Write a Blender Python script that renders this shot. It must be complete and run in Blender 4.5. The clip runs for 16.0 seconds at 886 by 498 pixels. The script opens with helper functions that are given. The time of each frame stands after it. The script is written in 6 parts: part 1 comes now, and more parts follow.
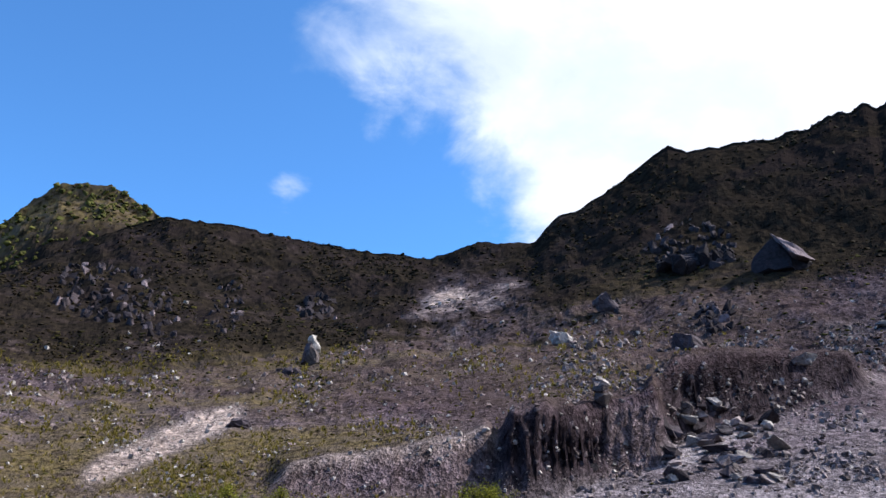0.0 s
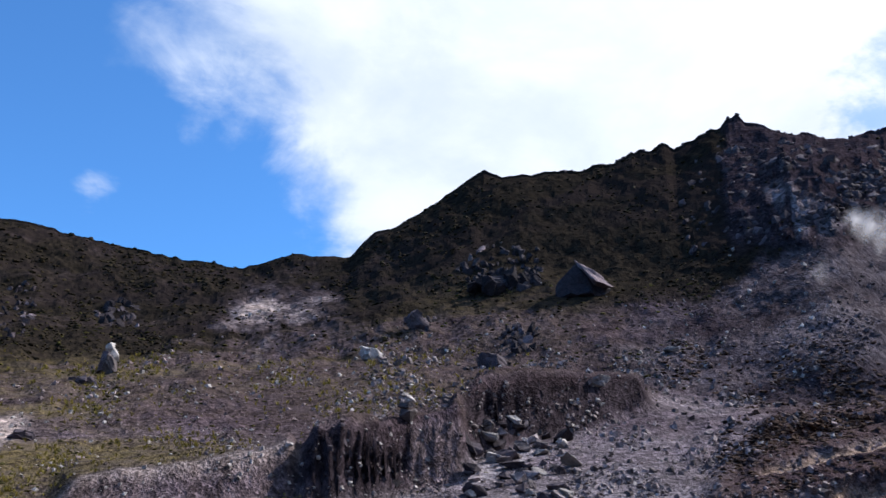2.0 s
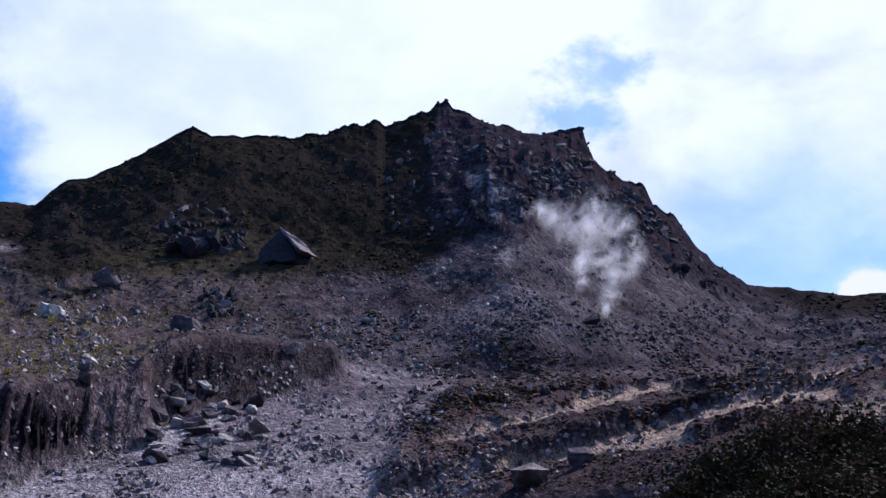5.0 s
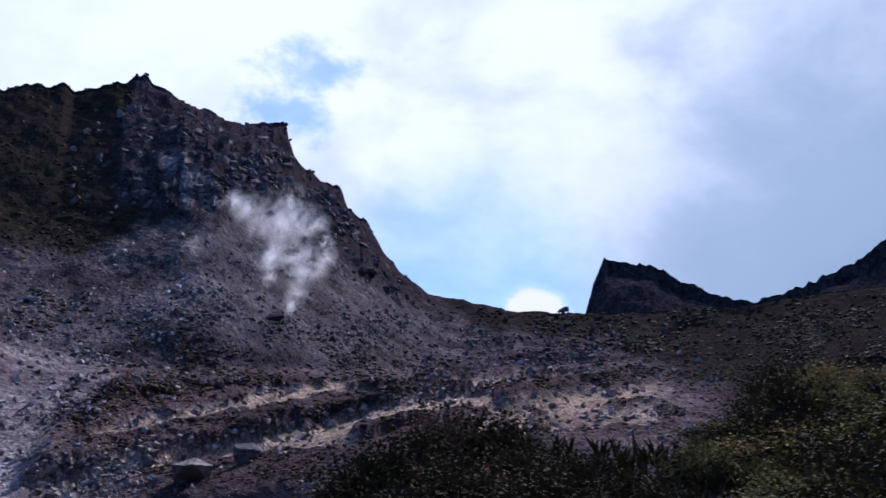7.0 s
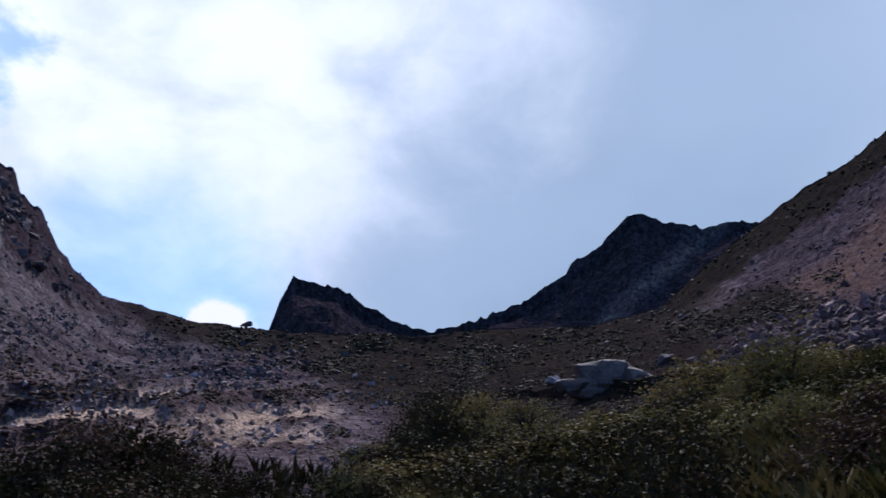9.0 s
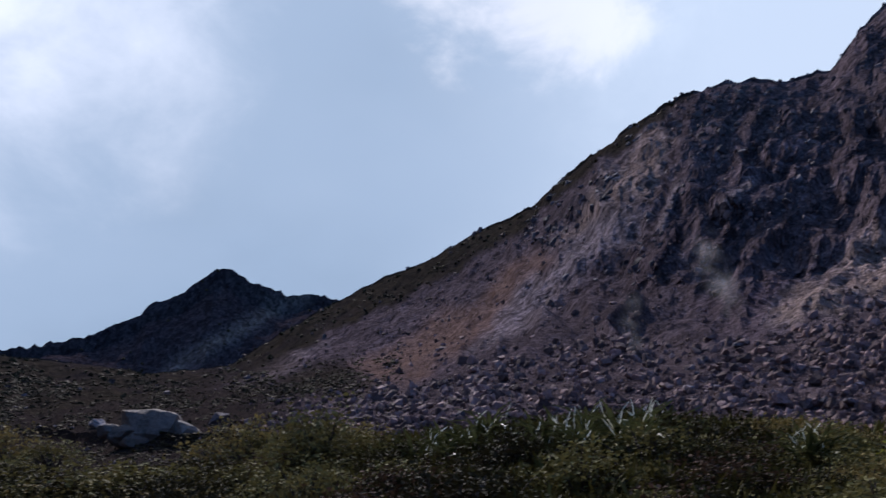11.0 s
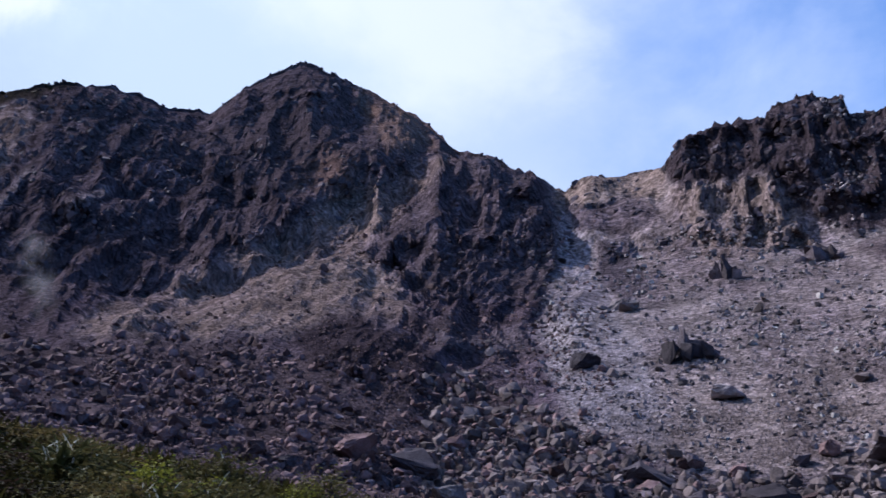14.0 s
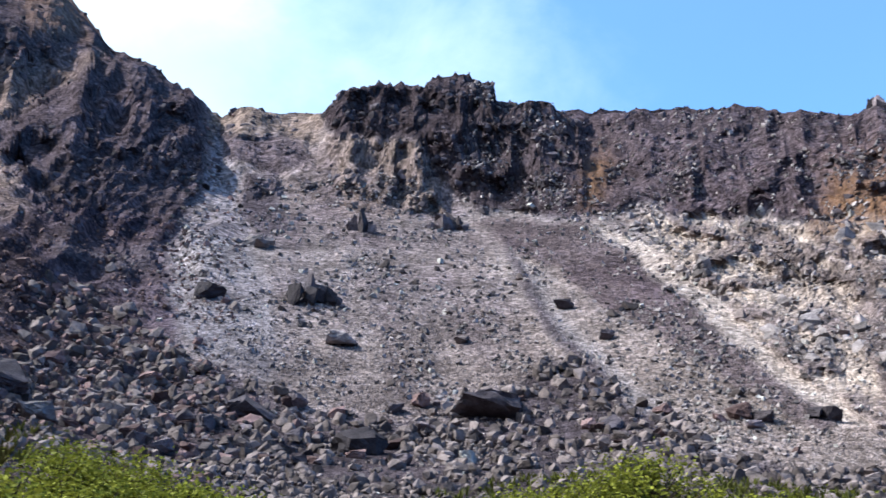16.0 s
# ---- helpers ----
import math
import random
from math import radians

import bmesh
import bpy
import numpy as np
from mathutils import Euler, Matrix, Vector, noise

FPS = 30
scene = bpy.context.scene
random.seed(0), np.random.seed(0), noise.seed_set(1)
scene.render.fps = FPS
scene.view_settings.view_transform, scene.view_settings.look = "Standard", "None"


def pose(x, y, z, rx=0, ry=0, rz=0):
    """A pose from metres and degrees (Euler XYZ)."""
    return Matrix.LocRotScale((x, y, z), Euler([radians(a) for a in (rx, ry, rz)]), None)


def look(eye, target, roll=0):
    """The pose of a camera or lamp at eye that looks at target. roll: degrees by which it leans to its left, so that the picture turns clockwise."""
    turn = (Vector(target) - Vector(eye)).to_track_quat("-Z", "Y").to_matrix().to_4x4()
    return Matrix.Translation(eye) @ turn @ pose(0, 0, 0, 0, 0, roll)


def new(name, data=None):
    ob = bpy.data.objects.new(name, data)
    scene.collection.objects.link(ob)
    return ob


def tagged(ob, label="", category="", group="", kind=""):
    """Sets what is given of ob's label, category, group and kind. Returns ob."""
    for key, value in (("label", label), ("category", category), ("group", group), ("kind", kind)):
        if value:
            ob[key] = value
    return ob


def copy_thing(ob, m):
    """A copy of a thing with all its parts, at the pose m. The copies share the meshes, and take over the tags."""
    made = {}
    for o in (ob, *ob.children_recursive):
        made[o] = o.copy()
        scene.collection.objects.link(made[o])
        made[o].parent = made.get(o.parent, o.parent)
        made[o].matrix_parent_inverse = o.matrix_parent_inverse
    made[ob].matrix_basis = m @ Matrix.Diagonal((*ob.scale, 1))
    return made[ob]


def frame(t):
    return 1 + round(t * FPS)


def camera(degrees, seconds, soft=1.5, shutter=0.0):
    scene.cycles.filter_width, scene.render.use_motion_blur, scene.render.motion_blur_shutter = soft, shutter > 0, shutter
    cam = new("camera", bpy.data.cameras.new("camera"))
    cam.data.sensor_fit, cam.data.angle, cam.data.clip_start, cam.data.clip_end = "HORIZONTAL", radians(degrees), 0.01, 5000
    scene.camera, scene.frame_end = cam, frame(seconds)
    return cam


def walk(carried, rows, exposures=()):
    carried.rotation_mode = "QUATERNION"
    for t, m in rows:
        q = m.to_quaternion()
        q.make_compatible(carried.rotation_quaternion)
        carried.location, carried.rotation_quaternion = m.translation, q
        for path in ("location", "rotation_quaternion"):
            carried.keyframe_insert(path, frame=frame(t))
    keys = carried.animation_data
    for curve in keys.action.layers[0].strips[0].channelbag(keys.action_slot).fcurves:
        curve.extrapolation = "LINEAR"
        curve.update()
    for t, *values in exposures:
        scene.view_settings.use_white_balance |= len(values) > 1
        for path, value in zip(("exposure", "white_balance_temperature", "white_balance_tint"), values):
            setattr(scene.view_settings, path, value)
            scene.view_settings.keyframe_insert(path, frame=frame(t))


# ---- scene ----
# The camera stands in one place and turns with the body; EYE is its height, ARM its reach from the body's axis.
cam = camera(51.5, 16.0, soft=1.5, shutter=0.25)
EYE, ARM = 1.6, 0.35
ROWS = [
    (0.0, -0.79, 19.15, -2.29),
    (0.5, -2.98, 19.91, -1.53),
    (1.0, -5.01, 19.73, -1.59),
    (1.5, -8.35, 20.79, -0.95),
    (2.0, -12.57, 20.43, -1.20),
    (2.5, -16.26, 20.42, -1.37),
    (3.0, -19.39, 19.79, -1.25),
    (3.2, -21.02, 19.64, -1.45),
    (5.3, -32.52, 18.33, 0.58),
    (5.5, -33.74, 18.20, 0.28),
    (6.0, -40.77, 18.15, 0.89),
    (6.5, -45.68, 18.22, 1.36),
    (7.0, -51.03, 17.98, 1.24),
    (7.5, -55.94, 18.28, 1.33),
    (8.0, -59.95, 18.15, 1.99),
    (8.2, -62.14, 18.18, 1.82),
    (10.3, -87.98, 20.31, -0.32),
    (10.5, -91.21, 20.78, -0.83),
    (11.0, -98.77, 22.15, -1.17),
    (11.5, -104.63, 23.64, -1.41),
    (12.0, -112.37, 25.53, -1.99),
    (12.5, -121.34, 26.36, -1.96),
    (13.0, -128.38, 25.45, -1.22),
    (13.5, -135.03, 23.91, -0.62),
    (14.0, -141.43, 23.86, -0.99),
    (14.5, -146.47, 22.90, -0.92),
    (15.0, -151.73, 21.52, -0.38),
    (15.5, -159.34, 20.58, -1.33),
    (16.0, -165.44, 20.50, -1.83),
]


def stand(yaw, pitch, roll):
    a = radians(yaw)
    return pose(-ARM * math.sin(a), ARM * math.cos(a), EYE, 90 + pitch, roll, yaw)


walk(cam, [(t, stand(yaw, pitch, roll)) for t, yaw, pitch, roll in ROWS],
     [(0.0, 0.70, 6300, 15), (0.7, 0.56, 6250, 15), (3.0, 0.53, 6050, 17), (5.5, 0.44, 5600, 22), (8.0, 0.46, 5650, 21), (10.4, 0.50, 6050, 18), (11.3, 0.49, 6050, 18), (12.4, 0.60, 5750, 20),
      (13.5, 0.58, 5650, 20), (14.5, 0.74, 5750, 17), (15.5, 1.26, 5950, 7), (16.0, 1.32, 5950, 5)])

# ---- sky, clouds and sun ----
SUN_BEARING, SUN_HEIGHT = 80.0, 47.0


def heading(bearing, height):
    b, e = radians(bearing), radians(height)
    return Vector((math.sin(b) * math.cos(e), math.cos(b) * math.cos(e), math.sin(e)))


def lay(tree, kind, inputs=(), operation="", interpolation="", feature="", attribute="", clamp=False):
    """A node of a tree with its settings, and its inputs by number: a socket to link, or a value."""
    node = tree.nodes.new(kind)
    if operation:
        node.operation = operation
    if interpolation:
        node.interpolation_type = interpolation
    if feature:
        node.feature = feature
    if attribute:
        node.attribute_name = attribute
    if clamp:
        node.use_clamp = True
    for i, value in dict(inputs).items():
        if isinstance(value, bpy.types.NodeSocket):
            tree.links.new(value, node.inputs[i])
        elif isinstance(value, bpy.types.Node):
            tree.links.new(value.outputs[0], node.inputs[i])
        else:
            node.inputs[i].default_value = value
    return node


def calc(tree, op, a, b=0.0, c=0.0, clamp=False):
    return lay(tree, "ShaderNodeMath", {0: a, 1: b, 2: c}, operation=op, clamp=clamp).outputs[0]


def span(tree, value, lo, hi, to_lo=0.0, to_hi=1.0):
    return lay(tree, "ShaderNodeMapRange", {0: value, 1: lo, 2: hi, 3: to_lo, 4: to_hi}, interpolation="SMOOTHSTEP").outputs[0]


def blend(tree, fac, a, b, how="MIX"):
    node = tree.nodes.new("ShaderNodeMix")
    node.data_type, node.blend_type = "RGBA", how
    for i, value in ((0, fac), (6, a), (7, b)):
        if isinstance(value, bpy.types.NodeSocket):
            tree.links.new(value, node.inputs[i])
        else:
            node.inputs[i].default_value = value if i == 0 else (*value, 1.0)[:4]
    return node.outputs[2]


def grain(tree, vector, scale, detail=5.0, rough=0.55, warp=0.0):
    return lay(tree, "ShaderNodeTexNoise", {0: vector, 2: scale, 3: detail, 4: rough, 8: warp}).outputs[0]


def toward(tree, way, bearing, height):
    node = lay(tree, "ShaderNodeVectorMath", {0: way, 1: tuple(heading(bearing, height))}, operation="DOT_PRODUCT")
    return node.outputs["Value"]


world = bpy.data.worlds.new("sky")
scene.world = world
world.use_nodes = True
W = world.node_tree
W.nodes.clear()
way = W.nodes.new("ShaderNodeTexCoord").outputs["Generated"]
sky = W.nodes.new("ShaderNodeTexSky")
sky.sky_type, sky.sun_disc = "NISHITA", False
sky.sun_elevation, sky.sun_rotation = radians(SUN_HEIGHT), radians(SUN_BEARING)
sky.altitude, sky.air_density, sky.dust_density, sky.ozone_density = 2500.0, 1.0, 0.6, 2.0
blue = blend(W, 1.0, sky.outputs[0], (0.105, 0.195, 0.25), "MULTIPLY")
tall = lay(W, "ShaderNodeMapping", {0: way, 3: (1.0, 1.0, 1.5)}).outputs[0]
puffs = grain(W, tall, 4.2, 9.0, 0.56, 0.3)
wisps = grain(W, tall, 9.0, 8.0, 0.62, 0.4)
bulk = grain(W, tall, 1.7, 4.0, 0.5)
ragged = calc(W, "ADD", calc(W, "MULTIPLY_ADD", puffs, 0.9, -0.45), calc(W, "MULTIPLY_ADD", wisps, 0.36, -0.18))


def gap(bearing, height, inner, outer, fray):
    """How open the cloud is round a direction; inner and outer are degrees from it."""
    edge = calc(W, "MULTIPLY_ADD", ragged, -fray, toward(W, way, bearing, height))
    return span(W, edge, math.cos(radians(outer)), math.cos(radians(inner)))


clear = calc(W, "MAXIMUM", calc(W, "MAXIMUM", gap(-21.0, 2.0, 29.5, 34.5, 0.16), gap(-37.0, 30.0, 23.0, 30.5, 0.12)), calc(W, "MULTIPLY", gap(206.0, 26.0, 26.0, 50.0, 0.35), 0.82))
clear = calc(W, "MAXIMUM", clear, gap(268.0, 30.0, 48.0, 66.0, 0.2))
clear = calc(W, "MAXIMUM", clear, calc(W, "MULTIPLY", gap(41.8, 28.4, 0.0, 3.6, 0.016), 0.6))
clear = calc(W, "MAXIMUM", clear, calc(W, "MULTIPLY", gap(53.0, 15.0, 3.0, 11.0, 0.02), 0.42))
small = calc(W, "MAXIMUM", span(W, calc(W, "MULTIPLY_ADD", ragged, 0.0035, toward(W, way, 57.3, 13.6)), 0.9992, 0.99985), span(W, calc(W, "MULTIPLY_ADD", ragged, 0.0045, toward(W, way, -10.3, 21.5)), 0.99965, 1.0006, 0.0, 0.8))
cloud = calc(W, "MAXIMUM", calc(W, "SUBTRACT", 1.0, clear, clamp=True), small)
near_sun = span(W, calc(W, "ADD", toward(W, way, 36.0, 40.0), calc(W, "MULTIPLY", ragged, 0.25)), 0.76, 0.98)
heavy = calc(W, "MULTIPLY", span(W, toward(W, way, 74.0, 26.0), 0.77, 0.96), span(W, bulk, 0.25, 0.65, 0.78, 1.0))
white = blend(W, heavy, (0.84, 0.97, 1.09), (0.345, 0.465, 0.60))
white = blend(W, span(W, calc(W, "MULTIPLY_ADD", ragged, 1.0, bulk), 0.35, 0.75, 0.42, 0.0), white, (0.41, 0.545, 0.70))
white = blend(W, calc(W, "MULTIPLY", near_sun, span(W, puffs, 0.35, 0.6, 0.6, 1.0)), white, (1.06, 1.13, 1.22))
thin = calc(W, "MAXIMUM", span(W, calc(W, "MULTIPLY_ADD", ragged, 0.05, toward(W, way, 104.0, 42.0)), 0.988, 0.9998, 0.0, 0.6), span(W, calc(W, "MULTIPLY_ADD", ragged, 0.06, toward(W, way, 140.0, 43.0)), 0.965, 0.998, 0.0, 0.5))
white = blend(W, span(W, calc(W, "MULTIPLY_ADD", ragged, 0.12, toward(W, way, 172.0, 38.0)), 0.80, 0.97, 0.0, 0.85), white, (0.51, 0.64, 0.87))
white = blend(W, small, white, (1.0, 1.03, 1.08))
white = blend(W, thin, white, (1.12, 1.14, 1.16))
tint = blend(W, cloud, blue, white)
back = lay(W, "ShaderNodeBackground", {0: tint, 1: 0.68})
lay(W, "ShaderNodeOutputWorld", {0: back})

sun = new("sun", bpy.data.lights.new("sun", "SUN"))
sun.data.energy, sun.data.angle, sun.data.color = 5.0, radians(0.6), (1.0, 0.94, 0.87)
sun.matrix_world = look(heading(SUN_BEARING, SUN_HEIGHT) * 500, (0, 0, 0))

# ---- numbers for the land ----
RNG = np.random.default_rng(7)


def lattice(ix, iy, iz):
    h = (ix.astype(np.int64) * 374761393 + iy.astype(np.int64) * 668265263 + iz.astype(np.int64) * 2147483647) & 0xFFFFFFFF
    h = ((h ^ (h >> 13)) * 1274126177) & 0xFFFFFFFF
    return ((h ^ (h >> 16)) & 0xFFFFFF) / float(0xFFFFFF)


def rough(x, y, z=0.0):
    """Smooth value noise, 0 to 1."""
    x, y, z = np.broadcast_arrays(np.asarray(x, float), np.asarray(y, float), np.asarray(z, float))
    fx, fy, fz = np.floor(x), np.floor(y), np.floor(z)
    ux, uy, uz = x - fx, y - fy, z - fz
    ux, uy, uz = (u * u * u * (u * (u * 6 - 15) + 10) for u in (ux, uy, uz))
    total = 0.0
    for i in (0, 1):
        for j in (0, 1):
            for k in (0, 1):
                w = (ux if i else 1 - ux) * (uy if j else 1 - uy) * (uz if k else 1 - uz)
                total = total + w * lattice(fx + i, fy + j, fz + k)
    return total


def fractal(x, y, z=0.0, octaves=4, gain=0.5):
    """Layered noise, about -1 to 1."""
    total, amp, norm = 0.0, 1.0, 0.0
    for o in range(octaves):
        total = total + amp * (2 * rough(x + 17.3 * o, y - 9.1 * o, z + 5.7 * o) - 1)
        norm, amp = norm + amp, amp * gain
        x, y, z = x * 2.03, y * 2.03, z * 2.03
    return total / norm


def ridged(x, y, z=0.0, octaves=4):
    total, amp, norm = 0.0, 1.0, 0.0
    for o in range(octaves):
        total = total + amp * (1 - 2 * np.abs(2 * rough(x + 31.7 * o, y + 11.9 * o, z) - 1))
        norm, amp = norm + amp, amp * 0.5
        x, y, z = x * 2.1, y * 2.1, z * 2.1
    return total / norm


def ease(v, lo, hi):
    u = np.clip((v - lo) / (hi - lo), 0, 1)
    return u * u * (3 - 2 * u)


def bell(v, centre, half):
    return np.exp(-((v - centre) / half) ** 2)

# ---- the crater: six rings of stations round the standing place, each (bearing, distance, rise in degrees above the eye) ----
BANK = [(-40, 30, 1.0), (-24, 30, 1.5), (-10, 30, 2.5), (4, 30, 3.2), (14, 28, 3.2), (25, 26, 3.2), (36, 24, 2.8), (45, 12, 1.4), (51, 10, 3.0), (58, 10, 1.8), (66, 10, 1.4),
        (75, 10, 4.0), (85, 10, 5.2), (94, 12, 8.6), (98, 12, 9.6), (110, 12, 10.4), (118, 12, 9.4), (126, 12, 7.8), (135, 11, 5.6), (142, 9, 5.6), (150, 9, 3.0), (160, 12, 2.6), (172, 9, 4.0), (180, 9, 4.8), (187, 9, 4.4),
        (193, 10, 2.2), (215, 14, 0.0), (300, 20, 0.0)]
FOOT = [(-40, 110, 9.0), (-26, 110, 9.5), (-21, 110, 10.0), (-12.5, 112, 11.4), (-8, 115, 11.9), (-3, 118, 13.2), (1, 112, 13.2), (8, 95, 13.8), (15, 85, 13.3),
        (25, 75, 12.5), (36, 60, 9.5), (45, 60, 9.3), (56, 105, 11.2), (65, 125, 10.8), (70, 90, 10.0), (77, 30, 8.8), (82, 24, 9.2), (91, 22, 10.2), (100, 22, 11.4),
        (110, 22, 12.3), (116, 22, 12.6), (126, 20, 11.4), (134, 20, 10.0), (142, 22, 9.0), (150, 20, 6.8), (158, 22, 8.0), (166, 22, 8.0), (178, 20, 7.2), (193, 20, 6.0),
        (215, 40, 3.0), (300, 70, 6.0)]
MIDDLE = [(-40, 200, 13.0), (-26, 200, 14.0), (-18, 200, 15.3), (-8, 190, 15.5), (0, 170, 16.4), (5, 160, 17.0), (12, 140, 19.0), (20, 130, 19.5), (27, 115, 18.5),
          (32, 105, 18.2), (36, 100, 19.6), (41, 110, 18.4), (46, 130, 15.5), (50, 150, 13.5), (56, 170, 12.8), (65, 190, 12.3), (70, 190, 12.2), (78, 150, 12.4),
          (85, 120, 13.2), (91, 105, 14.8), (96, 92, 15.8), (100, 80, 17.0), (110, 60, 18.0), (116, 55, 18.5), (124, 55, 18.8), (130, 60, 21.5), (136, 65, 23.6),
          (141, 50, 20.5), (149, 60, 22.2), (158, 58, 23.0), (173, 55, 22.6), (187, 50, 20.5), (193, 48, 19.5)]
MIDDLE_BEHIND = [(215, 80, 8.0), (300, 130, 9.0)]
CREST_LEFT = [(-40, 270, 11.0), (-27, 262, 14.5), (-22, 260, 17.5), (-19, 255, 19.1), (-17.7, 250, 19.5), (-13.8, 245, 19.5), (-8.7, 240, 19.0), (-5, 230, 18.7),
              (-0.9, 222, 18.5), (0.2, 220, 18.8), (2.4, 216, 19.6), (6, 215, 19.7)]
CREST_PEAK = [(7.5, 213, 21.3), (8.6, 212, 21.5), (11.4, 210, 23.2), (13.3, 207, 24.4), (14.8, 205, 25.4), (16, 203, 24.9), (18.7, 200, 25.1), (21.5, 195, 25.2),
              (24.3, 191, 25.9), (26.8, 187, 26.5), (27.5, 186, 26.0), (30, 182, 26.9), (31.6, 180, 27.6), (34.1, 177, 26.6), (34.9, 176, 26.2), (37, 174, 25.6),
              (38.1, 172, 25.2), (39.5, 171, 25.6), (41, 170, 25.5), (41.5, 170, 23.8), (42.4, 171, 22.9), (44.8, 174, 21.7), (45.2, 175, 20.6), (46.6, 178, 19.6),
              (47.4, 180, 18.0), (48.8, 184, 16.4), (50.4, 188, 15.2)]
CREST_SADDLE = [(53.5, 198, 14.5), (56.3, 206, 13.9), (58.8, 210, 13.7), (60.3, 211, 13.6), (65, 212, 13.4), (70, 212, 13.3), (75, 208, 13.6), (80, 195, 13.4),
                (85, 182, 14.2), (87.5, 178, 16.0)]
CREST_WALL = [(90.7, 172, 18.2), (94.5, 160, 20.3), (96.3, 154, 20.9), (100.8, 140, 23.3), (104.4, 128, 24.8), (105.8, 124, 26.0), (108.8, 118, 28.0), (112.1, 113, 29.8),
              (114.8, 111, 30.8), (117, 110, 31.2), (119.2, 114, 31.2), (121.7, 119, 30.7), (124.5, 122, 31.0), (126.1, 123, 32.4), (128.5, 124, 33.9), (130.3, 125, 34.7),
              (132.4, 123, 34.3), (135.2, 121, 33.5), (138.4, 114, 32.2), (139.7, 111, 31.6), (141.9, 100, 29.9), (144.2, 95, 29.6)]
CREST_RIM = [(146.1, 93, 28.8), (147.8, 91, 28.0), (149.4, 90, 27.2), (150.6, 89, 27.9), (154.5, 88, 28.1), (156.1, 86, 28.0), (157.3, 84, 29.3), (159.8, 82, 30.4),
             (161.7, 81, 30.4), (162.8, 80, 30.2), (164, 79, 31.0), (165.8, 78, 31.2), (167.6, 78, 30.2), (168.2, 77, 29.2), (171.4, 77, 29.1), (174.5, 76, 28.8),
             (180, 76, 28.7), (184.3, 74, 28.4), (189.1, 72, 27.3), (193, 70, 26.6), (198, 72, 25.0), (215, 110, 12.0), (300, 200, 11.0)]
FAR_LEFT = [(-40, 350, 13.5), (-32, 345, 15.5), (-27.1, 345, 17.4), (-25.6, 345, 19.2), (-24.1, 343, 20.5), (-21.3, 341, 20.8), (-18.8, 340, 19.8), (-17.5, 340, 18.8),
            (-12, 340, 15.0), (0, 330, 12.0), (30, 300, 12.0), (48, 300, 9.0), (59.8, 300, 11.0), (60.35, 300, 13.4)]
FAR_RIGHT = [(61, 300, 15.3), (61.8, 300, 16.8), (63, 300, 16.5), (64.6, 300, 16.4), (66.5, 299, 15.1), (69.5, 297, 13.6), (70.4, 295, 13.5), (73.2, 290, 14.0),
             (76.9, 282, 15.4), (78.7, 280, 16.3), (79.4, 279, 16.6), (79.7, 279, 17.3), (81.7, 277, 18.2), (83.6, 275, 19.9), (84.5, 275, 20.1), (85.8, 274, 19.3),
             (88.3, 272, 18.8), (91, 270, 18.9), (94, 268, 17.0), (110, 260, 16.0), (193, 260, 10.0), (300, 300, 8.0)]


def ring(bearings, *tables, soften=0.0):
    """Distance and height over the eye of a ring of stations at the bearings, wrapping round."""
    rows = np.array([row for table in tables for row in table], float)
    rows = np.vstack([rows[-1] - (360, 0, 0), rows, rows[0] + (360, 0, 0)])
    if soften:
        shifts = np.linspace(-soften, soften, 9)
        dist = np.mean([np.interp(bearings + s, rows[:, 0], rows[:, 1]) for s in shifts], axis=0)
        rise = np.mean([np.interp(bearings + s, rows[:, 0], rows[:, 2]) for s in shifts], axis=0)
    else:
        dist, rise = np.interp(bearings, rows[:, 0], rows[:, 1]), np.interp(bearings, rows[:, 0], rows[:, 2])
    return dist, dist * np.tan(np.radians(rise))


B = np.concatenate([np.arange(-34, 197.9, 0.2), np.arange(200, 323.5, 4.0)])
NB = len(B)
bank_r, bank_z = ring(B, BANK, soften=4.0)
foot_r, foot_z = ring(B, FOOT, soften=1.5)
mid_r, mid_z = ring(B, MIDDLE, MIDDLE_BEHIND, soften=1.5)
top_r, top_z = ring(B, CREST_LEFT, CREST_PEAK, CREST_SADDLE, CREST_WALL, CREST_RIM)
plain_r, plain_z = ring(B, CREST_LEFT, CREST_PEAK, CREST_SADDLE, CREST_WALL, CREST_RIM, soften=3.0)
far_r, far_z = ring(B, FAR_LEFT, FAR_RIGHT)
dip_r = top_r + 0.35 * (far_r - top_r)
dip_z = np.minimum(top_z, far_z) - 0.22 * (far_r - top_r)
knots_r = [np.full(NB, 0.02), bank_r, foot_r, mid_r, top_r, dip_r, far_r, far_r + 90, np.full(NB, 900.0), np.full(NB, 4800.0)]
knots_z = [np.full(NB, -EYE), bank_z, foot_z, mid_z, top_z, dip_z, far_z, far_z - 60, np.full(NB, -40.0), np.full(NB, -90.0)]
STEPS = [26, 160, 120, 115, 10, 36, 8, 8, 6]
cols_r, cols_z, level = [], [], []
for k, n in enumerate(STEPS):
    for i in range(n):
        u = i / n
        cols_r.append(knots_r[k] * (1 - u) + knots_r[k + 1] * u)
        cols_z.append(knots_z[k] * (1 - u) + knots_z[k + 1] * u)
        if k == 3:  # single bumps of the crest don't run on down the slope
            cols_z[-1] = cols_z[-1] - np.maximum(top_z - plain_z, 0) * u * (1 - float(ease(u, 0.8, 1.0)))
        level.append(k + u)
cols_r.append(knots_r[-1]), cols_z.append(knots_z[-1]), level.append(9.0)
RR, ZZ, LV = np.array(cols_r).T, np.array(cols_z).T, np.array(level)
